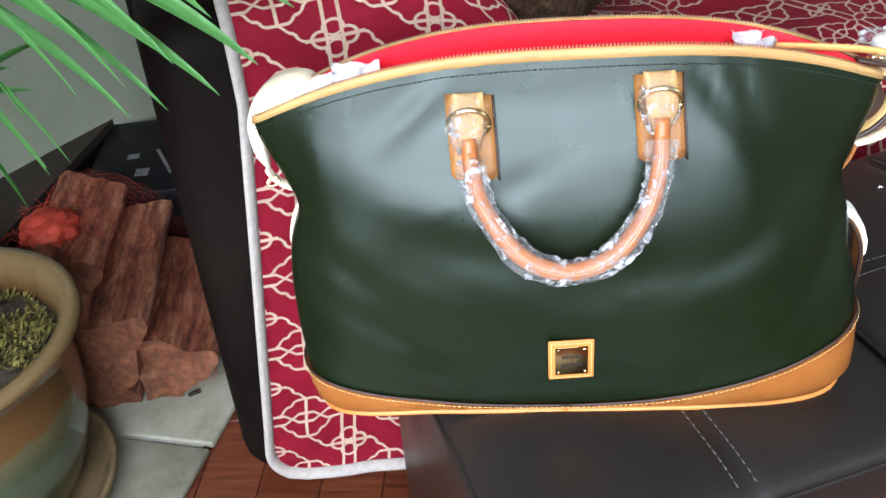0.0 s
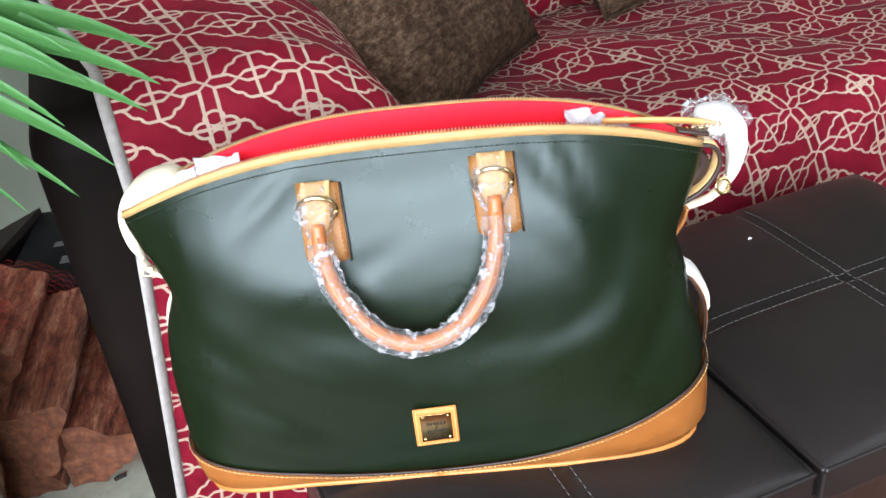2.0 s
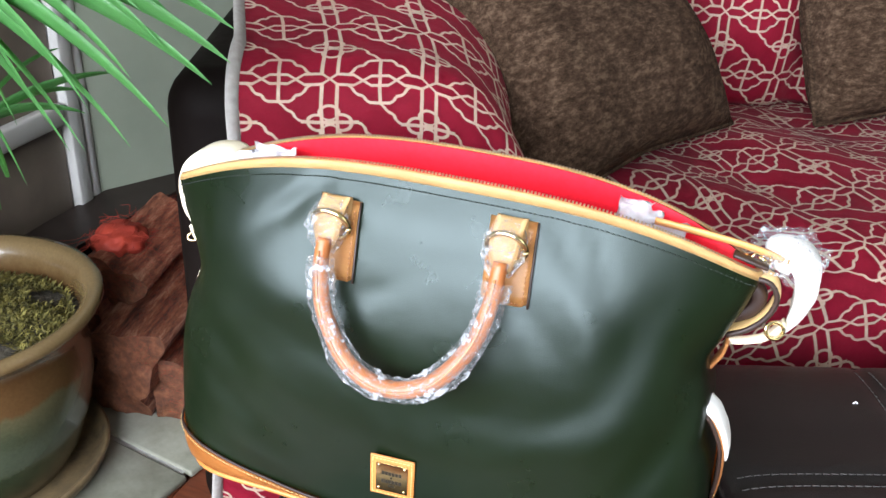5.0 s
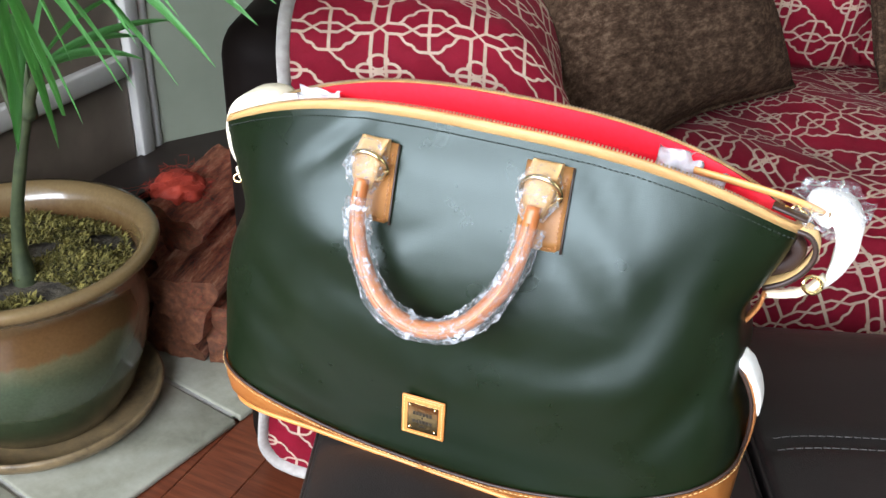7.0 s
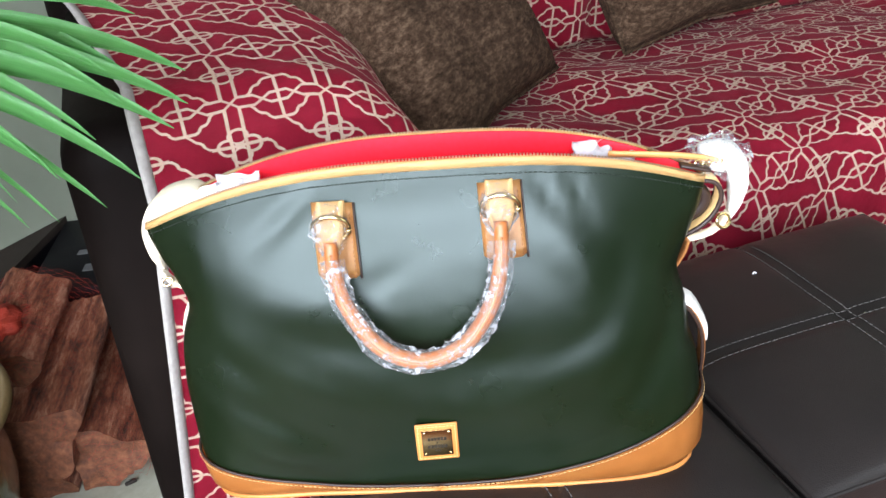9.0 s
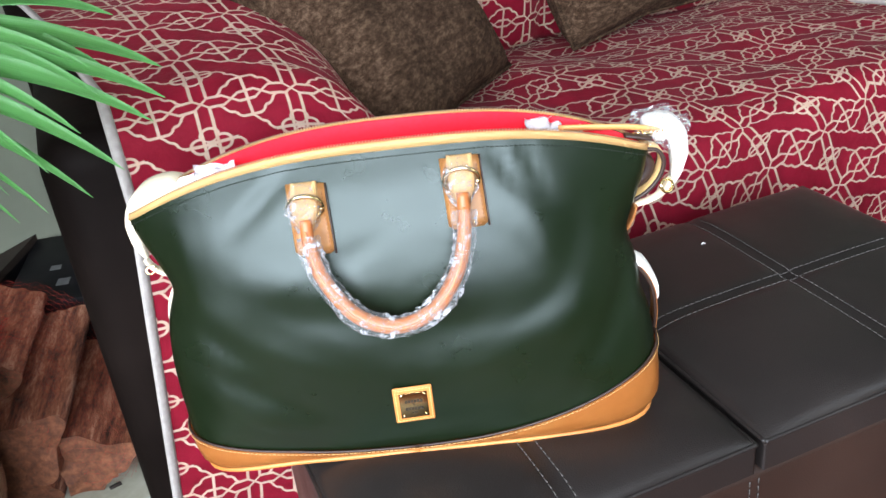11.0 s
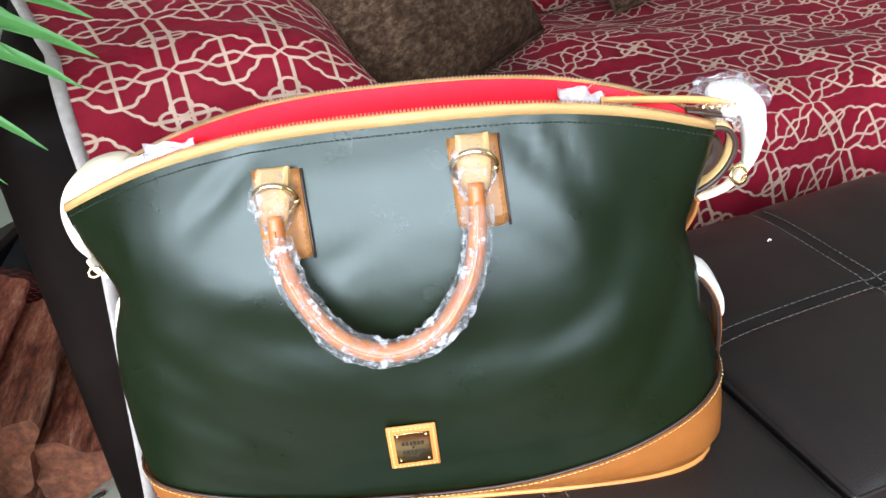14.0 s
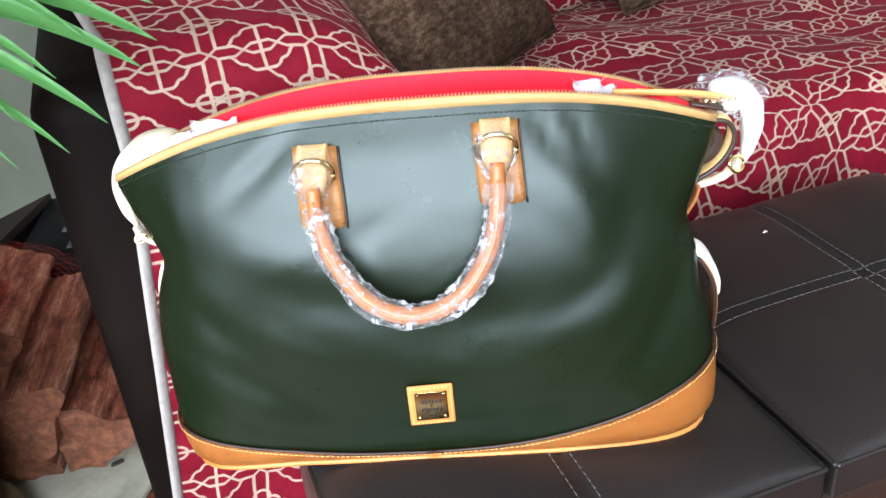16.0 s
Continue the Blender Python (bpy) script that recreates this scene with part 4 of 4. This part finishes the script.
def hug(x, z, out):
    return Vector((x, front_y(x, z) - out, z))


for cx, lean in ((-0.0655, -0.06), (0.0625, -0.06)):
    high, low = (0.652, 0.598) if cx < 0 else (0.660, 0.606)
    cols = [cx - 0.0165 + 0.033 * i / 8 for i in range(9)]
    tab_rows = [low + (high - low) * j / 8 for j in range(9)]
    pts = []
    for z in tab_rows:
        rowpts = []
        for x in cols:
            xx = x + (high - z) * 0.05
            round_off = 0.003 * max(0, abs(x - cx) / 0.0165 - 0.8) * 5 if z == low else 0
            rowpts.append(hug(xx, z + round_off, 0.0010))
        pts.append(rowpts)
    tab = part("handle_tab", sheet(pts, thick=0.0026), "tab_tan", bag, "tan leather handle tab with stitched edges")
    for sx in (-0.0135, 0.0135):
        part("stitching", stitches([hug(cx + sx + (high - z) * 0.05, z, 0.0040) for z in (low + 0.003, low + 0.02, low + 0.035, high - 0.004)], 0.0022, 0.0014, 0.00045), "honey_leather", tab)
    part("stitching", stitches([hug(cx + sx + (high - low) * 0.05, low + 0.003, 0.0040) for sx in (-0.0135, -0.005, 0.005, 0.0135)], 0.0022, 0.0014, 0.00045), "honey_leather", tab)
    # thin dark tube stands in for the shadow at the tab's right edge
    part("edge_line", tube([hug(cx + 0.0168 + (high - z) * 0.05, z, 0.0018) for z in tab_rows], 0.0009, 5), "edge_paint_shade", tab)
    strip = [hug(cx, high - 0.010, 0.003), hug(cx, high + 0.002, 0.005), hug(cx, high + 0.0035, 0.010), hug(cx, high - 0.004, 0.0165), hug(cx, high - 0.016, 0.0180), hug(cx, high - 0.028, 0.0150)]
    strip = smooth_line(strip, 20)
    part("ring_loop", sheet([[p + Vector((dx * (1 if k < 13 else 1 - 0.45 * ((k - 13) / 6) ** 2), -0.0012 * (1 - (dx / 0.0105) ** 2), 0)) for k, p in enumerate(strip)] for dx in (-0.0105, -0.006, 0, 0.006, 0.0105)], thick=0.0026), "pale_tan", tab, "pale tan leather loop")
    c = hug(cx, high - 0.012, 0.011)
    ringpts = [c + Vector((0.0135 * math.cos(a), -0.0045 * math.sin(a) - 0.001, 0.0125 * math.sin(a) - 0.002)) for a in np.linspace(0, 2 * math.pi, 30)]
    part("ring", tube(ringpts, 0.0022, 8), "gold", tab, "gold metal ring")

path = [hug(-0.0655, 0.632, 0.019), hug(-0.0640, 0.612, 0.021), hug(-0.0560, 0.588, 0.023), hug(-0.0330, 0.5595, 0.026), hug(-0.0010, 0.5475, 0.027), hug(0.0310, 0.5585, 0.026), hug(0.0530, 0.586, 0.023), hug(0.0610, 0.614, 0.021), hug(0.0625, 0.640, 0.019)]
line = smooth_line(path, 70)
handle = part("handle", tube(line, lambda f: 0.0052 + 0.0012 * math.sin(math.pi * f), 14), "handle_tan", bag, "rolled tan leather handle")
part("handle_seam", tube([p + Vector((0, -0.0060, 0.001)) for p in line[3:-3]], 0.0011, 6), "honey_leather", handle, "darker seam ridge")
wrapped = line[5:-4]
random.seed(7)
crease = lambda k, j: 1.04 + 0.30 * noise.noise(Vector((k * 0.62, j * 0.95, 2.0))) + 0.24 * noise.noise(Vector((k * 1.5, j * 1.9, 9.0)))
part("plastic_wrap", tube([p + Vector((0, 0, -0.0008)) for p in wrapped], lambda f: 0.0090 + 0.0008 * math.sin(f * 21), 20, caps=False, wobble=crease), "clear_film", handle, "crinkled clear plastic wrapping", smooth=False)
for cx, z in ((-0.0655, 0.640), (0.0625, 0.648)):
    ball = [hug(cx - 0.001, z + 0.016 - 0.036 * k / 9, 0.013) for k in range(10)]
    part("plastic_wrap", tube(ball, lambda f: 0.0165 * math.sin(0.5 + f * 2.2), 16, caps=False, squash=(1, 0.75), wobble=lambda k, j: 1 + 0.22 * noise.noise(Vector((k * 0.9, j * 1.2, cx * 90)))), "clear_film", handle, "crinkled clear plastic wrapping", smooth=False)

# maker's patch: leather square with a brass plate, worn letters shown as bars
pc = hug(0.0017, 0.4625, 0.0026)
up = (hug(0.0017, 0.473, 0) - hug(0.0017, 0.438, 0)).normalized()
right = Vector((1, 0.10, -0.03)).normalized()
out = right.cross(up).normalized()
pm = Matrix((right, up, out)).transposed().to_4x4()
pm.translation = pc
patch = part("name_patch", block((-0.0170, -0.0178, -0.0014), (0.0170, 0.0178, 0.0012), 0.0012, 3, m=pm), "tan_leather", bag, "square tan leather patch")
part("plate", block((-0.0122, -0.0128, 0.0012), (0.0122, 0.0128, 0.0022), 0.0004, 2, m=pm), "plate_brass", patch, "polished brass plate")
for x in (-0.0098, 0.0098):
    for y in (-0.0104, 0.0104):
        bm = bmesh.new()
        bmesh.ops.create_uvsphere(bm, u_segments=12, v_segments=8, radius=0.0012)
        bm.transform(pm @ Matrix.Translation((x, y, 0.0022)) @ Matrix.Diagonal((1, 1, 0.6, 1)))
        part("rivet", bm, "gold", patch, "tiny gold rivet")
for y, half, count, tall in ((0.0042, 0.0078, 6, 0.0030), (0.0006, 0.0009, 1, 0.0016), (-0.0032, 0.0080, 6, 0.0030), (-0.0072, 0.0026, 3, 0.0013)):
    step = 2 * half / count
    for k in range(count):
        x = -half + step * (k + 0.5)
        part("engraved_bar", block((x - step * 0.36, y - tall / 2, 0.0021), (x + step * 0.36, y + tall / 2, 0.00255), 0, m=pm), "engraving", patch, smooth=False)
edge_line = [pm @ Vector((x * 0.0150, y * 0.0156, 0.0014)) for x, y in ((-1, -1), (1, -1), (1, 1), (-1, 1), (-1, -1))]
dense = [a.lerp(b, k / 10) for a, b in zip(edge_line, edge_line[1:]) for k in range(10)]
part("stitching", stitches(dense + [edge_line[-1]], 0.0018, 0.0012, 0.0004), "pale_tan", patch)

# ---- plant pot on its saucer ----
POT = (-0.735, 0.196)
saucer = mesh_thing("saucer", lathe([(0.0, 0.008), (0.105, 0.008), (0.145, 0.010), (0.158, 0.020), (0.164, 0.031), (0.169, 0.033), (0.172, 0.029), (0.166, 0.014), (0.150, 0.002), (0.12, 0.0), (0.0, 0.0)], 96), "saucer_clay", "round glazed clay saucer with dirt on the stone hearth", "saucer")
saucer.location = (POT[0], POT[1], 0.0135)
pot = thing("plant_pot", "glazed ceramic plant pot, green below and brown above, on a saucer", "plant pot", at=(POT[0], POT[1], 0.0225))
part("pot_body", lathe([(0, 0), (0.108, 0), (0.115, 0.004), (0.136, 0.04), (0.154, 0.09), (0.165, 0.14), (0.167, 0.185), (0.164, 0.215), (0.166, 0.232), (0.176, 0.246), (0.189, 0.254), (0.194, 0.262), (0.191, 0.27), (0.181, 0.271), (0.171, 0.266), (0.161, 0.248), (0.157, 0.2), (0.155, 0.16)], 128), "pot_glaze", pot)
ground = [[(r * math.cos(2 * math.pi * j / 60), r * math.sin(2 * math.pi * j / 60), 0.222 + 0.018 * noise.noise(Vector((r * 12 * math.cos(2 * math.pi * j / 60), r * 12 * math.sin(2 * math.pi * j / 60), 4))) + 0.012 * (1 - r / 0.16)) for j in range(60)] for r in (0.0005, 0.03, 0.06, 0.09, 0.125, 0.160)]
part("soil", sheet(ground, close_u=True), "soil", pot, "dark potting soil")

# moss: many small curled tufts
moss = bmesh.new()
random.seed(3)
for k in range(9500):
    a, r = random.uniform(0, 2 * math.pi), 0.150 * math.sqrt(random.random())
    x, y = r * math.cos(a), r * math.sin(a)
    lump = noise.noise(Vector((x * 14, y * 14, 2)))
    if lump < -0.30:
        continue
    z = 0.228 + 0.020 * max(0, lump) + 0.012 * noise.noise(Vector((x * 12, y * 12, 4))) + 0.012 * (1 - r / 0.14)
    way = Vector((random.gauss(0, 1), random.gauss(0, 1), random.uniform(0.2, 1.3))).normalized() * random.uniform(0.005, 0.014)
    side = way.cross(Vector((random.random(), random.random(), 1))).normalized() * random.uniform(0.0007, 0.0016)
    p = Vector((x, y, z))
    q = [moss.verts.new(v) for v in (p - side, p + side, p + way * 0.6 + side * 0.8 + Vector((0, 0, 0.002)), p + way, p + way * 0.6 - side * 0.8 + Vector((0, 0, 0.002)))]
    moss.faces.new(q)
ob = mesh_thing("moss", moss, "moss", "yellow green moss covering the soil in the pot", "moss", kind="stuff")
ob.location = (POT[0], POT[1], 0.0225)

# ---- palm ----
palm = thing("palm", "small potted palm with long narrow green leaflets", "plant")
part("trunk", tube(smooth_line([(-0.700, 0.178, 0.235), (-0.690, 0.176, 0.33), (-0.655, 0.172, 0.43), (-0.614, 0.168, 0.520), (-0.570, 0.155, 0.575)], 30), lambda f: 0.0095 - 0.004 * f + 0.008 * math.exp(-((f / 0.12) ** 2)), 12, wobble=lambda k, j: 1 + 0.15 * noise.noise(Vector((k * 0.6, j * 0.5, 1)))), "stem", palm)
part("stalk", tube(smooth_line([(-0.640, 0.171, 0.46), (-0.650, 0.165, 0.54), (-0.665, 0.15, 0.66)], 14), 0.004, 8), "stem", palm)
part("sheath", tube(smooth_line([(-0.622, 0.170, 0.500), (-0.612, 0.166, 0.535), (-0.600, 0.162, 0.570)], 10), lambda f: 0.011 * (1 - 0.8 * f), 8), "stem", palm)
RACHIS = smooth_line([(-0.570, 0.155, 0.575), (-0.525, 0.085, 0.655), (-0.47, 0.015, 0.735), (-0.40, -0.045, 0.79), (-0.345, -0.085, 0.815)], 50)
part("rachis", tube(RACHIS, lambda f: 0.0045 * (1 - 0.7 * f), 8), "stem", palm)


def leaflet(base, tip, width, droop, parent, cut=False):
    base, tip = Vector(base), Vector(tip)
    count = 16
    way = tip - base
    flat = way.cross(Vector((0, 0, 1))).normalized()
    side0 = (flat * 0.60 + way.cross(flat).normalized() * -0.80).normalized()
    rows, uvs = [], []
    for k in range(count + 1):
        f = k / count
        p = base + way * f + Vector((0, 0, droop * 4 * f * (1 - f)))
        w = 1.65 * width * (0.35 + 0.65 * math.sin(min(1.0, f * 2.6) * math.pi / 2)) * (1 - max(0, f - 0.35) / 0.65) ** 0.62
        if cut and f > 0.9:
            w = width * 0.55
        w = max(w, 0.0004)
        fold = way.cross(side0).normalized() * (-0.30 * w)
        rows.append([p - side0 * w + fold, p - side0 * w * 0.5 + fold * 0.4, p, p + side0 * w * 0.5 + fold * 0.4, p + side0 * w + fold])
        uvs.append([(q / 4, f) for q in range(5)])
    part("leaflet", sheet(rows, uvs=uvs, thick=0.0004), "leaf_green", parent)


TIPS = ((0.98, (-0.166, 0.030, 0.753), 0.0075), (0.93, (-0.168, 0.025, 0.729), 0.0078), (0.87, (-0.180, 0.017, 0.713), 0.0080), (0.80, (-0.206, -0.004, 0.682), 0.0080), (0.72, (-0.232, -0.018, 0.667), 0.0078), (0.66, (-0.266, -0.028, 0.662), 0.0078),
        (0.58, (-0.305, -0.002, 0.645), 0.0085), (0.50, (-0.345, -0.028, 0.625), 0.0085), (0.44, (-0.385, 0.005, 0.605), 0.0080), (0.36, (-0.410, 0.050, 0.575), 0.0080), (0.28, (-0.425, 0.030, 0.555), 0.0075), (0.20, (-0.48, 0.03, 0.54), 0.0070),
        (1.0, (-0.19, 0.02, 0.80), 0.0065), (0.95, (-0.20, -0.03, 0.775), 0.0070))
for f, tip, width in TIPS:
    leaflet(RACHIS[int(f * 49)], tip, width * 1.25, 0.024, palm, cut=(f == 0.44))
for (f0, tip0, w0), (f1, tip1, w1) in zip(TIPS[:9], TIPS[1:10]):  # a second, shorter row that hangs a little deeper
    tip = (Vector(tip0) + Vector(tip1)) / 2 + Vector((-0.035, -0.020, 0.022))
    leaflet(RACHIS[int((f0 + f1) / 2 * 49)], tip, (w0 + w1) * 0.55, 0.030, palm)
for f, tip in ((0.9, (-0.47, -0.20, 0.82)), (0.8, (-0.55, -0.17, 0.80)), (0.7, (-0.60, -0.12, 0.79)), (0.55, (-0.66, -0.08, 0.74)), (0.4, (-0.70, -0.02, 0.70)), (0.98, (-0.33, -0.22, 0.80))):
    leaflet(RACHIS[int(f * 49)], tip, 0.0075, 0.02, palm)
for tip in ((-0.56, 0.30, 0.57), (-0.52, 0.26, 0.56), (-0.50, 0.30, 0.60), (-0.60, 0.32, 0.61), (-0.68, 0.30, 0.64)):
    leaflet((-0.590, 0.161, 0.56), tip, 0.006, 0.015, palm)

# ---- firewood in a net ----
random.seed(11)
wood = thing("firewood_bundle", "split firewood logs in a red net lying on the hearth", "firewood", at=(-0.600, 0.380, 0.0135), turn=10)


def log(x, y0, y1, z, r, seed, flat=1.15, tilt=0.0):
    """A split log along y, with its own uneven outline."""
    count, around = 24, 40
    shape = []
    for j in range(around):
        a = 2 * math.pi * j / around
        q = r * (1 + 0.13 * noise.noise(Vector((math.cos(a) * 1.3 + seed, math.sin(a) * 1.3, seed))))
        wedge = 1 / max(0.6, max(math.cos(a - seed), math.cos(a - seed - 2.0), math.cos(a - seed - 4.1)) * 1.15)
        shape.append(q * (1 + flat * (min(wedge, 1.4) - 1)))
    rows = []
    for k in range(count + 1):
        f = k / count
        y = y0 + (y1 - y0) * f
        ring = []
        for j in range(around):
            a = 2 * math.pi * j / around
            q = shape[j] * (1 + 0.09 * noise.noise(Vector((math.cos(a) * 4, math.sin(a) * 4, f * 3 + seed))) + 0.055 * noise.noise(Vector((math.cos(a) * 9, math.sin(a) * 9, f * 2.2 + seed * 3))) + 0.06 * noise.noise(Vector((j * 0.9, f * 13, seed))))
            ring.append(Vector((x + q * math.cos(a), y + 0.012 * noise.noise(Vector((math.cos(a) * 1.4, math.sin(a) * 1.4 + seed, 1))) * (1 - f) ** 2, max(0.001, z + tilt * f + q * math.sin(a)))))
        rows.append(ring)
    ob = part("log", sheet(rows, close_u=True), "bark", wood, "split log with rough reddish bark")
    for ring, sign in ((rows[0], -1), (rows[-1], 1)):
        bm = bmesh.new()
        middle = bm.verts.new(sum(ring, Vector()) / around + Vector((0, 0.002 * sign, 0)))
        rim_v = [bm.verts.new(p + Vector((0, 0.0006 * sign, 0))) for p in ring]
        inner = [bm.verts.new(p.lerp(middle.co, 0.3) + Vector((0, 0.004 * noise.noise(p * 45), 0))) for p in ring]
        for j in range(around):
            n = (j + 1) % around
            bm.faces.new((rim_v[j], rim_v[n], inner[n], inner[j]))
            bm.faces.new((inner[j], inner[n], middle))
        part("cut_end", bm, "cut_wood", ob, "rough reddish split end")
    return ob


log(0.062, 0.005, 0.285, 0.052, 0.050, 1.2)
log(-0.045, 0.000, 0.290, 0.044, 0.046, 2.7)
log(-0.140, 0.010, 0.280, 0.046, 0.047, 4.4)
log(0.000, -0.020, 0.280, 0.122, 0.047, 5.9, tilt=0.012)
log(-0.092, 0.015, 0.270, 0.128, 0.045, 0.6, tilt=0.012)
log(-0.060, 0.060, 0.285, 0.190, 0.040, 3.3, tilt=0.010)
PROFILE = smooth_line([(x, 0, z) for x, z in ((0.118, 0.010), (0.122, 0.060), (0.090, 0.112), (0.056, 0.140), (0.040, 0.178), (-0.010, 0.222), (-0.070, 0.240), (-0.115, 0.222), (-0.150, 0.165), (-0.195, 0.090), (-0.198, 0.010))], 61)
net_rows = []
for k in range(45):
    y = -0.035 + 0.335 * k / 44
    close = 1.0 if y > 0.02 else 1 - 0.9 * ((0.02 - y) / 0.055) ** 2
    net_rows.append([Vector((-0.03 + (p.x + 0.03) * (0.55 + 0.45 * close), y + 0.004 * math.sin(i * 1.7), max(0.002, 0.09 + (p.z - 0.09) * (0.6 + 0.4 * close) + 0.003 * noise.noise(Vector((i * 0.5, k * 0.5, 0)))))) for i, p in enumerate(PROFILE)])
bm = bmesh.new()
vs = [[bm.verts.new(p) for p in row] for row in net_rows]
for k in range(0, 43):  # diamonds: alternate the corners of the grid
    for i in range(1 + k % 2, 59, 2):
        bm.faces.new((vs[k][i], vs[k + 1][i + 1], vs[k + 2][i] if k + 2 < 45 else vs[k + 1][i], vs[k + 1][i - 1]))
ob = part("net", bm, "net", wood, "red plastic mesh net", smooth=False)
wire = ob.modifiers.new("strands", "WIREFRAME")
wire.thickness, wire.use_replace, wire.use_even_offset = 0.00034, True, False
knot = bmesh.new()
for k in range(220):
    c = Vector((-0.082, 0.13, 0.240))
    pts = [c + Vector((random.gauss(0, 0.018), random.gauss(0, 0.022), random.gauss(0, 0.010)))]
    for q in range(4):
        pts.append(pts[-1] + Vector((random.gauss(0, 0.008), random.gauss(0, 0.008), random.gauss(0, 0.004))))
    tube(smooth_line(pts, 12), 0.00035, 4, knot)
part("net_knot", knot, "net", wood, "bunched end of the red net")
bm = bmesh.new()
bmesh.ops.create_icosphere(bm, subdivisions=4, radius=1)
for v in bm.verts:
    v.co *= 1 + 0.25 * noise.noise(v.co * 2.5)
    v.co = Vector((-0.082 + v.co.x * 0.040, 0.13 + v.co.y * 0.046, 0.234 + v.co.z * 0.026))
part("net_tangle", bm, "net", wood, "bunched end of the red net")

cord = mesh_thing("cord", tube(smooth_line([(-0.560, 0.560, 0.017), (-0.540, 0.575, 0.019), (-0.515, 0.580, 0.017), (-0.500, 0.597, 0.017)], 16), 0.0042, 8), "blue_cord", "short piece of blue cord on the stone hearth", "cord")
chip = mesh_thing("wood_chip", block((-0.009, -0.003, 0), (0.009, 0.003, 0.005), 0.0012, 1, m=pose(-0.516, 0.400, 0.0138, 0, 0, 35)), "bark_chip", "small dark bark chip on the stone hearth", "wood chip")

# ---- hearth slabs and floor planks ----
slabs = thing("hearth_floor", "pale grey stone hearth slabs with sandy joints", "hearth", kind="structure", at=(-0.478, 0.22, 0), turn=-9.7)
part("mortar", block((-1.3, -1.2, 0.0), (-0.012, 0.75, 0.009), 0.002), "grout", slabs)
random.seed(5)
for j, (y0, y1) in enumerate(((-1.19, -0.60), (-0.592, -0.205), (-0.197, 0.075), (0.083, 0.745))):
    for x0, x1 in ((-0.42, 0.0), (-0.84, -0.428), (-1.29, -0.848)):
        bm = block((x0, y0, 0.001), (x1, y1, 0.0130 + random.uniform(-0.0006, 0.0006)), 0.0035, 2)
        part("slab", bm, "stone_slab", slabs)
widths, x = 0.083, -1.05
while x < 2.6:
    start = -2.65 - random.uniform(0, 0.5)
    while start < 1.6:
        length = random.choice((0.7, 0.9, 1.1))
        y0, y1 = max(start, -2.65), min(start + length, 1.7)
        if y1 - y0 > 0.1:
            part("plank", block((x + 0.0006, y0 + 0.0006, -0.012), (x + widths - 0.0006, y1 - 0.0006, 0.0), 0.0012, 1), "floor_wood", floor_base, smooth=False)
        start += length
    x += widths
